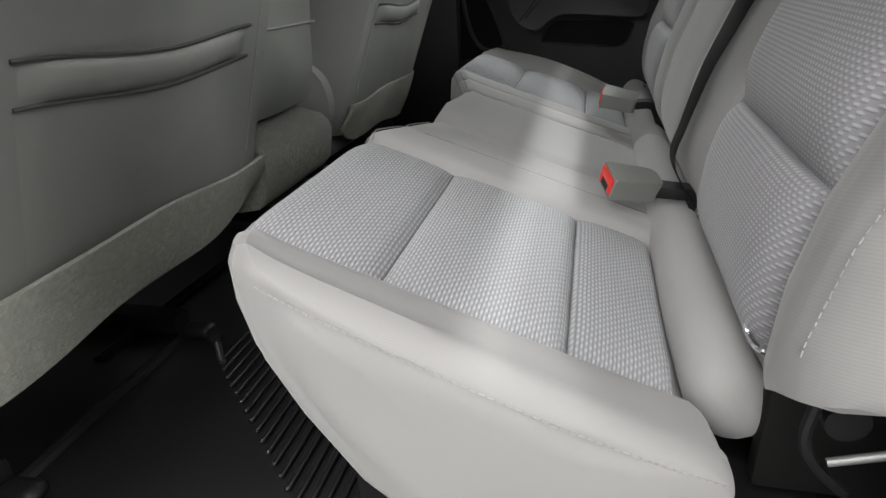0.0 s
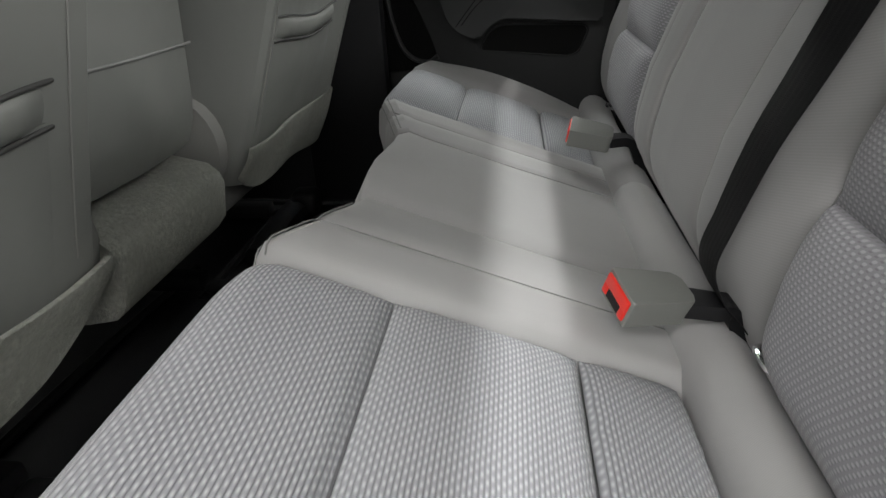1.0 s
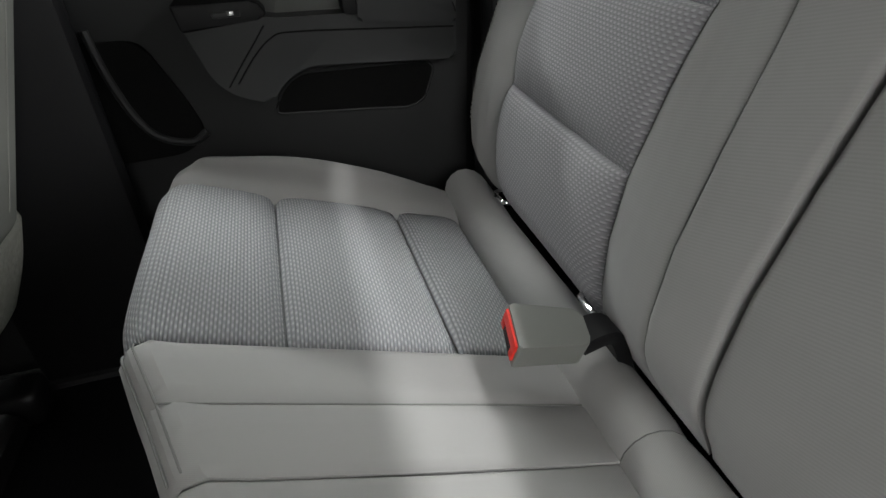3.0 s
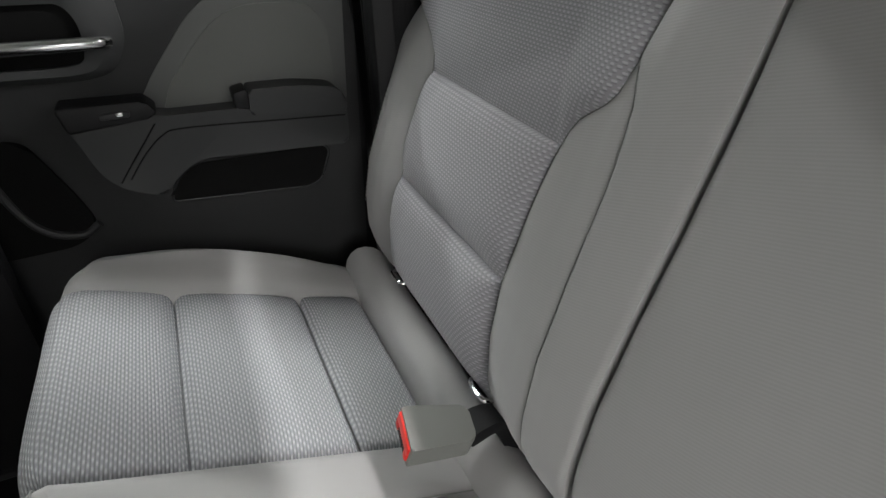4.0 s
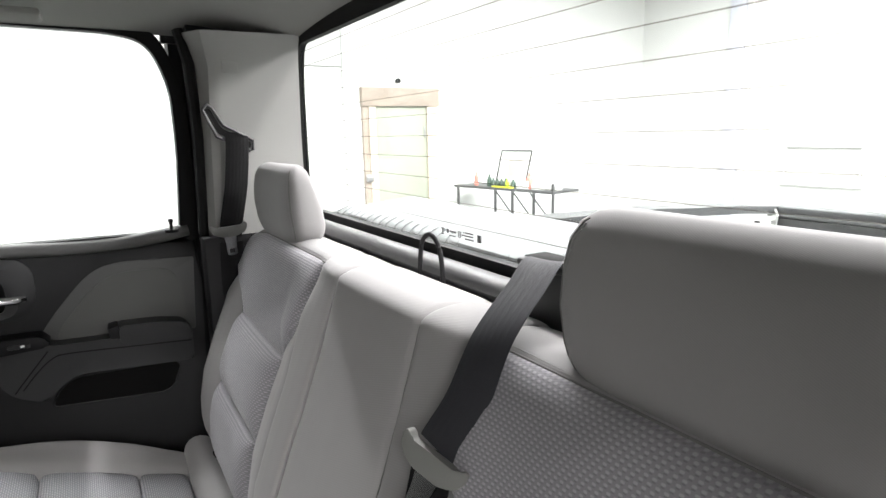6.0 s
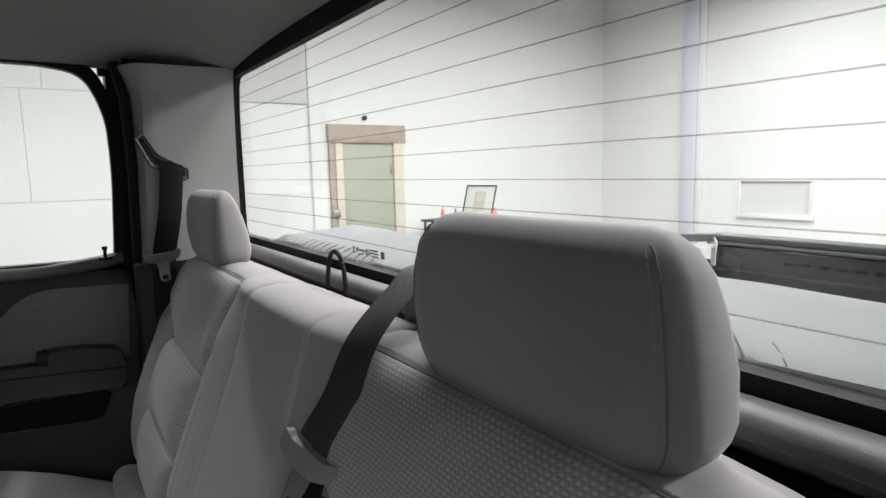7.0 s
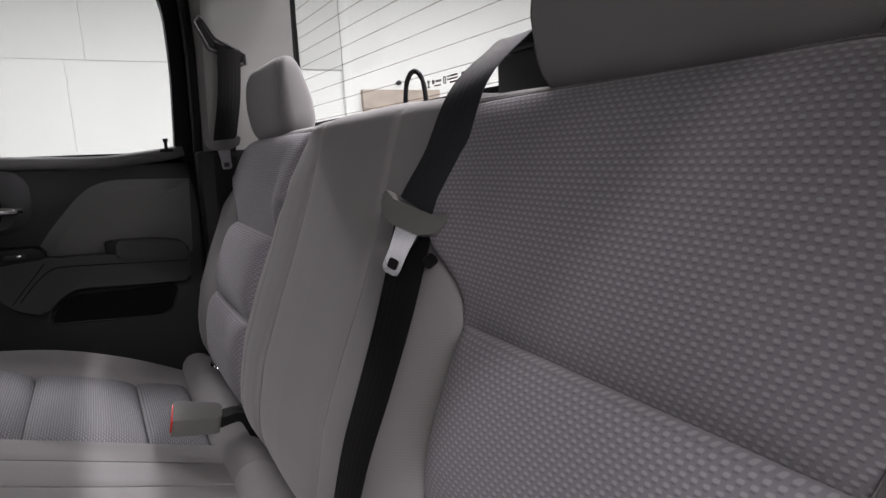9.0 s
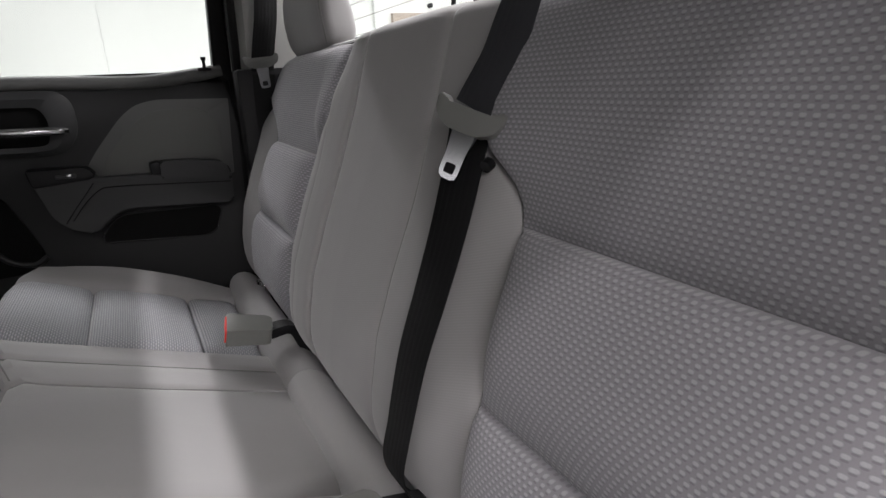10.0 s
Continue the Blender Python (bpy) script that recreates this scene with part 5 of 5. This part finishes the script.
gl = part("window_pane", bm, GLASS, rear_window, "clear glass pane")
gl.visible_shadow = False
for i in range(12):
    z = 0.764 + i * 0.0296
    bm = bmesh.new()
    box(bm, WX + 0.0045, WX + 0.0056, -0.69, 0.652, z - 0.00055, z + 0.00055)
    part("defrost_line", bm, WIRE, rear_window).visible_shadow = False
bm = bmesh.new()
for y, w, z, h in ((0.075, 0.0055, 0.0037, 0.0022), (0.075, 0.0030, 0.0012, 0.0022), (0.075, 0.0012, -0.0012, 0.0022), (0.075, 0.0052, -0.0040, 0.0020), (0.0615, 0.0045, 0.0015, 0.0055), (0.0525, 0.0032, 0.0015, 0.0030), (0.0475, 0.0030, 0.0015, 0.0030),
                   (0.0425, 0.0030, 0.0015, 0.0030), (0.0500, 0.0160, -0.0042, 0.0014), (0.0340, 0.0012, 0.0004, 0.0080), (0.0290, 0.0012, 0.0004, 0.0080), (0.0315, 0.0040, 0.0046, 0.0010), (0.0315, 0.0040, -0.0038, 0.0010), (0.0210, 0.0030, 0.0040, 0.0020),
                   (0.0230, 0.0022, 0.0002, 0.0020), (0.0080, 0.0170, 0.0042, 0.0020), (0.0110, 0.0170, 0.0002, 0.0018), (0.0010, 0.0035, 0.0002, 0.0018), (0.0080, 0.0190, -0.0040, 0.0020), (-0.0150, 0.0075, 0.0002, 0.0100)):
    box(bm, WX + 0.0040, WX + 0.0054, y - w / 2, y + w / 2, 0.7805 + z - h / 2, 0.7805 + z + h / 2)
part("maker_print", bm, MARK, rear_window, "small dark printed marks").visible_shadow = False
# shelf trim behind the backrest
bm = bmesh.new()
loft(bm, [[(x, y, z) for x, z in ((0.246, 0.716), (0.246, 0.742), (0.241, 0.747), (0.228, 0.7485), (0.217, 0.746), (0.210, 0.740), (0.208, 0.733), (0.211, 0.726), (0.220, 0.719), (0.232, 0.716))] for y in (-0.70, -0.4, 0, 0.4, 0.65)])
setting(part("shelf_trim", bm, SHELFGREY), "dark grey rounded shelf trim under the rear window", "trim")
setting(part("shelf_base", boxed(0.226, 0.2465, -0.70, 0.65, 0.60, 0.714, 0.004), BLACK), "black panel under the shelf trim", "trim")
belt_housing = thing("belt_housing", "black belt exit housing behind the backrest", "belt housing")
part("housing_body", boxed(0.201, 0.245, -0.285, -0.155, 0.69, 0.780, 0.004), DOORSOFT, belt_housing)
part("housing_lid", boxed(0.2005, 0.2455, -0.2855, -0.1545, 0.7803, 0.788, 0.003), DOORSOFT, belt_housing, "dark grey lid")
# slot opening: shade painted as a thin dark plate on the lid
part("exit_slot", boxed(0.210, 0.238, -0.215, -0.157, 0.7881, 0.7892, 0.0004), RECESS_SHADE, belt_housing, "dark plate for the shade in the belt slot")
bm = tube(bmesh.new(), smooth_path([(0.195, 0.045, 0.70), (0.196, 0.043, 0.745), (0.196, 0.035, 0.777), (0.196, 0.015, 0.789), (0.196, -0.006, 0.777), (0.196, -0.014, 0.745), (0.195, -0.016, 0.70)], 40), 0.0032, 8)
tagged(part("pull_strap_loop", bm, BLACK), "thin black cord loop standing behind the backrest", "pull loop")

# cab sides and front that close the place
def side_wall(name, y0, y1, zs, lab, mat=BLACK, x0=-1.75, x1=0.30):
    return setting(part(name, boxed(x0, x1, y0, y1, *zs), mat), lab, "wall")


bm = boxed(-0.72, -0.50, 0.70, 0.745, 0.0, 1.14, 0.015)
setting(part("pillar_middle", bm, BLACK), "black middle pillar trim", "pillar")
side_wall("wall_side_front", 0.775, 0.86, (0.0, 0.72), "dark front door trim", DOORTRIM, -1.75, -0.722)
side_wall("wall_side_rear", 0.808, 0.86, (-0.05, 1.21), "dark body side behind the door", BLACK, 0.0145, 0.246)
side_wall("wall_side_corner", 0.72, 0.807, (0.0, 1.21), "dark body corner behind the pillar", BLACK, 0.04, 0.246)
side_wall("door_header", 0.79, 0.8065, (1.115, 1.21), "black trim above the door window", BLACK, 0.0, 0.0395)
side_wall("wall_front", -0.8, 0.86, (0.0, 0.75), "dark dashboard and firewall", BLACK, -1.80, -1.752)
side_wall("wall_side_near_front", -0.86, -0.80, (0.0, 0.72), "dark front door trim", DOORTRIM, -1.75, -0.70)
side_wall("pillar_near", -0.86, -0.79, (0.0, 1.21), "black middle pillar trim", BLACK, -0.76, -0.66)
side_wall("wall_side_near_rear", -0.86, -0.78, (-0.05, 1.21), "dark body side behind the open door", BLACK, 0.14, 0.246)
side_wall("sill_near", -0.86, -0.80, (-0.12, -0.004), "black door sill", BLACK, -1.75, 0.3)

# ---- truck bed ----
HEM_LINE = plain("hem_crease", (0.07, 0.07, 0.07), 0.7)
BEDGREY = plain("bed_liner_grey", (0.045, 0.046, 0.048), 0.45, vary=0.25, grain=500, depth=0.0006, blotch=14)
cover = thing("bed_cover", "pale grey soft bed cover folded flat at the cab end", "bed cover")


def cover_z(x):
    """Top of the folded cover."""
    return 0.730 + 0.075 * (x - 0.36)


def cover_ring(y, e):
    prof = ((0.366, 0.66), (0.360, 0.694), (0.362, 0.714), (0.370, 0.7265), (0.386, cover_z(0.386)), (0.43, cover_z(0.43)), (0.49, cover_z(0.49)), (0.55, cover_z(0.55)),
            (0.588, cover_z(0.588)), (0.599, cover_z(0.6) - 0.004), (0.602, cover_z(0.6) - 0.016), (0.598, 0.70), (0.598, 0.66))
    sag = 0.0035 * noise.noise(Vector((y * 3.1, 0.4, 0.0)))
    return [(x + 0.006 * noise.noise(Vector((y * 7.0, 2.0, z * 5))), y, z - e + (sag + 0.003 * noise.noise(Vector((x * 11, y * 6, 4.0))) if z > 0.715 else 0.0)) for x, z in prof]


part("cover_sheet", loft(bmesh.new(), [cover_ring(-0.80 + 1.62 * i / 60, 0.006 if i in (0, 60) else 0.0) for i in range(61)]), TONNEAU, cover)
part("hem_roll", tube(bmesh.new(), [(0.350, -0.78, 0.697), (0.350, 0.80, 0.697)], 0.017, 14), BEDGREY, cover, "dark grey rolled front edge")
bm = bmesh.new()
rng = random.Random(5)
for i in range(45):
    y, k = -0.77 + i * 0.035 + 0.006 * rng.random(), 0.8 + 0.35 * rng.random()
    tube(bm, [(0.3605, y, 0.7135), (0.369, y + 0.006, 0.7275), (0.386, y + 0.020, cover_z(0.386) + 0.0005), (0.386 + 0.022 * k, y + 0.020 + 0.018 * k, cover_z(0.386 + 0.022 * k) + 0.0003)], 0.0011, 5)
part("hem_pleats", bm, HEM_LINE, cover, "short slanted dark pleats along the front hem")

RAIL = ((0.34, 0.655), (1.08, 0.645), (1.25, 0.640), (1.586, 0.634), (1.75, 0.622), (2.09, 0.602), (2.42, 0.574))
truck_bed = thing("truck_bed", "open dark grey pickup bed with ribbed tailgate", "truck bed")
for sy in (-1, 1):
    part("bed_side", boxed(0.34, 2.34, *sorted((sy * 0.775, sy * 0.93)), -0.2, 0.47, 0.02, 3), PAINT, truck_bed)
    bm = bmesh.new()
    loft(bm, [[(x, sy * 0.765, lerp(RAIL, x) - 0.034), (x, sy * 0.90, lerp(RAIL, x) - 0.04), (x, sy * 0.89, lerp(RAIL, x) - 0.004), (x, sy * 0.83, lerp(RAIL, x)), (x, sy * 0.77, lerp(RAIL, x) - 0.003)] for x in (0.34, 1.08, 1.25, 1.586, 1.75, 2.09, 2.40)])
    part("bed_rail", bm, BEDGREY, truck_bed, "dark grey rail cap")
    bm = bmesh.new()
    loft(bm, [[(x, sy * 0.758, lerp(RAIL, x) - 0.062), (x, sy * 0.776, lerp(RAIL, x) - 0.062), (x, sy * 0.776, lerp(RAIL, x) - 0.046), (x, sy * 0.758, lerp(RAIL, x) - 0.046)] for x in (0.40, 1.25, 1.586, 2.09, 2.33)])
    part("tie_down_rail", bm, WALLG, truck_bed, "pale metal tie-down rail")
    bm = bmesh.new()
    slab(bm, [(-0.014, 0.578), (0.018, 0.566), (0.032, 0.545), (0.026, 0.50), (0.026, 0.44), (0.006, 0.44), (0.008, 0.52), (-0.014, 0.535)], lambda a, b, d: (2.325 + d, sy * (0.785 - a), b), 0.0, 0.012, 0.003, 2)
    part("corner_bracket", bm, WALLW, truck_bed, "pale corner bracket")
    part("brace", tube(bmesh.new(), [(2.19, sy * 0.762, 0.525), (2.27, sy * 0.762, 0.44)], 0.012, 8), BEDGREY, truck_bed, "slanted dark brace")
tailgate = part("tailgate", boxed(2.353, 2.42, -0.80, 0.80, -0.1, 0.53, 0.01, 2), PAINT, truck_bed)
part("tailgate_cap", boxed(2.345, 2.43, -0.80, 0.80, 0.548, 0.580, 0.008, 3), BEDGREY, truck_bed, "dark grey tailgate cap")
# paler grey paints the highlight along the tailgate ledge
part("tailgate_lip", boxed(2.343, 2.40, -0.79, 0.79, 0.532, 0.5475, 0.004, 2), SHELFGREY, truck_bed, "pressed lip, its highlight put into a paler grey")
for i in range(14):
    y = 0.456 - i * 0.064
    part("slot", boxed(2.3505, 2.3525, y - 0.019, y + 0.019, 0.473, 0.487), SEAL, tailgate, "black slot")
part("bed_front", boxed(0.30, 0.338, -0.86, 0.86, -0.1, 0.64), PAINT, truck_bed)
part("bed_floor", boxed(0.34, 2.35, -0.77, 0.77, -0.06, 0.0), PAINT, truck_bed)

# ---- workshop ----
ZG, ZC = -0.74, 4.8
X0, X1, Y0, Y1 = -8.0, 9.0, -10.0, 7.2
setting(part("ground", boxed(X0 - 1, X1 + 1, Y0 - 1, Y1 + 1, ZG - 0.2, ZG), CONCRETE), "smooth grey concrete workshop floor", "floor")
# ceiling, near and front walls are unseen, added to hold down ambient light
setting(part("workshop_ceiling", boxed(X0, X1, Y0, Y1, ZC, ZC + 0.1), UNSEEN_CEIL), "unseen grey ceiling that dims bounced light", "ceiling")
setting(part("workshop_wall_near", boxed(X0, X1, Y0 - 0.1, Y0, ZG, ZC), UNSEEN_WALL), "unseen grey wall that dims bounced light", "wall")
setting(part("workshop_wall_front", boxed(X0 - 0.1, X0, Y0, Y1, ZG, ZC), UNSEEN_WALL), "unseen grey wall that dims bounced light", "wall")
setting(part("workshop_wall_back", boxed(X1, X1 + 0.1, Y0, Y1, ZG, ZC), WALLW), "white workshop wall", "wall")
wall_far = setting(part("workshop_wall_far", boxed(X0, X1, Y1, Y1 + 0.1, ZG, ZC), WALLW), "white panelled workshop wall", "wall")
bm0 = bmesh.new()
box(bm0, 0.0, 2.43, -0.012, 0.0, 0.0, 1.22, 0.003, 1)
me_panel = None
for r, (z, off) in enumerate(((-0.575, 0.6), (0.655, -0.26), (1.885, -0.05), (3.115, -1.3))):
    for c in range(-2, 1):
        x = off + c * 2.44
        if me_panel is None:
            o = part("panel", bm0, PANELW, wall_far)
            me_panel = o.data
        else:
            o = new("panel", me_panel)
            o.parent = wall_far
        o.matrix_basis = Matrix.Translation((x, Y1 - 0.001, z)) @ (Matrix.Diagonal((1, 1, 0.38, 1)) if r == 3 else Matrix())

# doorway in the far wall: raw timber casing round a dull green-grey door
doorway = setting(thing("workshop_doorway", "dull green-grey door in a stained raw timber casing", "door"), "", "")
DX0, DX1, DZ = 3.25, 4.48, 1.575
part("door_leaf", boxed(3.452, 4.283, Y1 - 0.03, Y1 - 0.001, ZG, 1.316, 0.004), OLIVE, doorway)
# left post in the darker timber, which paints its shaded side
part("casing_post", boxed(DX0, 3.335, Y1 - 0.055, Y1 - 0.002, ZG, 1.316, 0.004), WOOD, doorway, "raw timber post, shade put into its darker colour")
part("casing_liner", boxed(3.338, 3.449, Y1 - 0.075, Y1 - 0.002, ZG, 1.312, 0.004), TIMBER, doorway, "pale timber liner")
part("casing_post", boxed(4.286, 4.45, Y1 - 0.07, Y1 - 0.002, ZG, 1.316, 0.004), TIMBER, doorway, "pale timber post")
part("casing_head", boxed(DX0 - 0.01, DX1 + 0.01, Y1 - 0.085, Y1 - 0.002, 1.318, DZ, 0.004), WOOD, doorway, "stained raw timber header")
part("lock_box", boxed(3.25, 3.36, Y1 - 0.11, Y1 - 0.0765, 0.26, 0.36, 0.01), STEEL, doorway, "small grey lock box")
part("pull_handle", boxed(4.235, 4.26, Y1 - 0.05, Y1 - 0.031, 0.86, 1.02, 0.006), STEEL, doorway, "small steel pull handle")
tagged(part("wall_light", tube(bmesh.new(), [(3.84, Y1 - 0.002, 1.676), (3.84, Y1 - 0.05, 1.676)], 0.034, 14), BLACK), "small dark round fitting above the doorway", "light fitting")
setting(part("wall_pier", boxed(2.985, 3.11, Y1 - 0.05, Y1 - 0.014, ZG, ZC - 0.002, 0.006), WALLW), "white wall batten", "wall")
# shadow on the upper wall, painted as a thin greyer sheet
setting(part("wall_shadow", boxed(1.10, 2.98, Y1 - 0.04, Y1 - 0.014, 1.84, ZC - 0.002, 0.004), WALLG), "pale grey sheet for the shadow on the upper wall", "wall")

# workbench standing out from the far wall, with a framed sheet and small goods; s runs along it, w across it
BENCH_AT = Matrix.Translation((4.61, 6.94, 0.0)) @ Matrix(((0.1687, 0.9857, 0, 0), (-0.9857, 0.1687, 0, 0), (0, 0, 1, 0), (0, 0, 0, 1)))
BZ, BLEN = 0.15, 1.90


def on_bench(bm):
    bm.transform(BENCH_AT)
    return bm


bench = thing("workbench", "thin dark workbench on straight and slanted steel legs", "workbench")
part("bench_top", on_bench(boxed(0.0, BLEN, 0.0, 0.55, BZ - 0.034, BZ, 0.004)), STEELGREY, bench)
for sx in (0.08, 0.855, 1.18, 1.562, 1.885):
    part("leg", on_bench(boxed(sx - 0.014, sx + 0.014, 0.004, 0.032, ZG, BZ - 0.035)), STEELGREY, bench)
for sx in (0.86, 1.19, 1.50):
    part("brace", on_bench(tube(bmesh.new(), [(sx, 0.02, BZ - 0.045), (sx + 0.28, 0.02, BZ - 0.32)], 0.011, 8)), STEELGREY, bench)
part("end_upright", on_bench(boxed(BLEN - 0.03, BLEN, 0.0, 0.03, BZ + 0.001, BZ + 0.10)), STEELGREY, bench)
sign = thing("framed_sheet", "black-framed pale printed sheet leaning on the workbench", "picture frame")
lean_to = Matrix.Translation((0.70, 0.20, BZ + 0.10)) @ Matrix.Rotation(radians(-9), 4, "X") @ Matrix(((1, 0, 0.12, 0), (0, 1, 0, 0), (0, 0, 1, 0), (0, 0, 0, 1)))
for nm, dims, mat, lab in (("frame_back", (0.0, 0.575, 0.004, 0.02, -0.10, 0.42), WALLG, "pale back board"), ("sheet", (0.02, 0.555, 0.0, 0.0035, 0.0, 0.40), WALLW, "white sheet"),
                           ("frame_bar", (0.0, 0.575, -0.008, 0.0035, 0.405, 0.42), BLACK, "black frame bar"), ("frame_bar", (0.0, 0.014, -0.008, 0.0035, -0.10, 0.404), BLACK, "black frame bar"),
                           ("frame_bar", (0.561, 0.575, -0.008, 0.0035, -0.10, 0.404), BLACK, "black frame bar"), ("print", (0.19, 0.40, -0.003, -0.0005, 0.05, 0.33), TIMBER, "faint brown print"),
                           ("print", (0.24, 0.36, -0.005, -0.0032, 0.20, 0.30), WALLG, "grey print")):
    b = boxed(*dims)
    b.transform(lean_to)
    part(nm, on_bench(b), mat, sign, lab)
GREEN = plain("green_plastic", (0.45, 0.60, 0.03), 0.4)
YELLOW = plain("yellow_plastic", (0.70, 0.68, 0.06), 0.4)
PINK = plain("pink_plastic", (0.75, 0.25, 0.2), 0.4)
# dark green raised with the same glare haze as the bench
DKGREEN = plain("dark_green_hazed", (0.07, 0.11, 0.085), 0.4)


def bottle(sx, w, r, h, mat, lab):
    b = bmesh.new()
    loft(b, [[(sx + k * r * math.cos(a), w + k * r * math.sin(a), BZ + 0.001 + z * h) for a in (2 * math.pi * j / 14 for j in range(14))] for z, k in ((0.0, 0.92), (0.03, 1.0), (0.58, 1.0), (0.70, 0.75), (0.78, 0.36), (0.98, 0.34), (1.0, 0.30))])
    return tagged(part("bottle", on_bench(b), mat), lab, "bottle", "bottles on the workbench")


bottle(0.39, 0.10, 0.030, 0.21, PINK, "pink spray bottle on the workbench")
for k, (sx, h) in enumerate(((0.68, 0.18), (0.76, 0.13), (0.84, 0.12), (0.92, 0.12), (1.00, 0.13), (1.14, 0.12))):
    bottle(sx, 0.08, 0.036, h, DKGREEN, "dark green bottle on the workbench")
bottle(1.07, 0.03, 0.028, 0.13, GREEN, "yellow-green bottle on the workbench")
bottle(1.40, 0.12, 0.05, 0.22, PINK, "pink bottle on the workbench")
for sx, w, ln, h, mat, lab in ((0.98, 0.012, 0.38, 0.022, YELLOW, "flat yellow box on the workbench edge"), (1.31, 0.08, 0.22, 0.11, WALLW, "white carton on the workbench"), (1.55, 0.10, 0.20, 0.07, WALLW, "white carton on the workbench"), (1.77, 0.12, 0.18, 0.06, WALLG, "low pale rack on the workbench")):
    b = boxed(sx - ln / 2, sx + ln / 2, w - 0.01, w + 0.12, BZ + 0.001, BZ + h, 0.006, 2)
    box(b, sx - ln / 2 + 0.004, sx + ln / 2 - 0.004, w + 0.052, w + 0.056, BZ + h, BZ + h + 0.002)
    tagged(part("carton", on_bench(b), mat), lab, "container")

# back wall: post with its shade coloured in lilac, and a low framed hatch
setting(part("workshop_post", boxed(X1 - 0.10, X1 - 0.002, 5.15, 5.41, ZG, ZC - 0.002, 0.008), SHADEW), "post with shade put into its pale lilac", "post")
setting(part("workshop_post_edge", boxed(X1 - 0.06, X1 - 0.002, 5.04, 5.146, ZG, ZC - 0.002, 0.008), WALLW), "white edge strip beside the post", "post")
hatch = setting(thing("window_back", "shallow framed hatch in the back wall", "window"), "", "")
for y0, y1, z0, z1 in ((3.32, 4.39, 0.60, 0.625), (3.32, 3.345, 0.115, 0.598), (4.365, 4.39, 0.115, 0.598), (3.28, 4.43, 0.035, 0.112)):
    part("hatch_frame", boxed(X1 - 0.06, X1 - 0.002, y0, y1, z0, z1, 0.006), WALLW, hatch)
part("hatch_pane", boxed(X1 - 0.012, X1 - 0.002, 3.35, 4.36, 0.12, 0.595), WALLG, hatch, "pale grey pane")
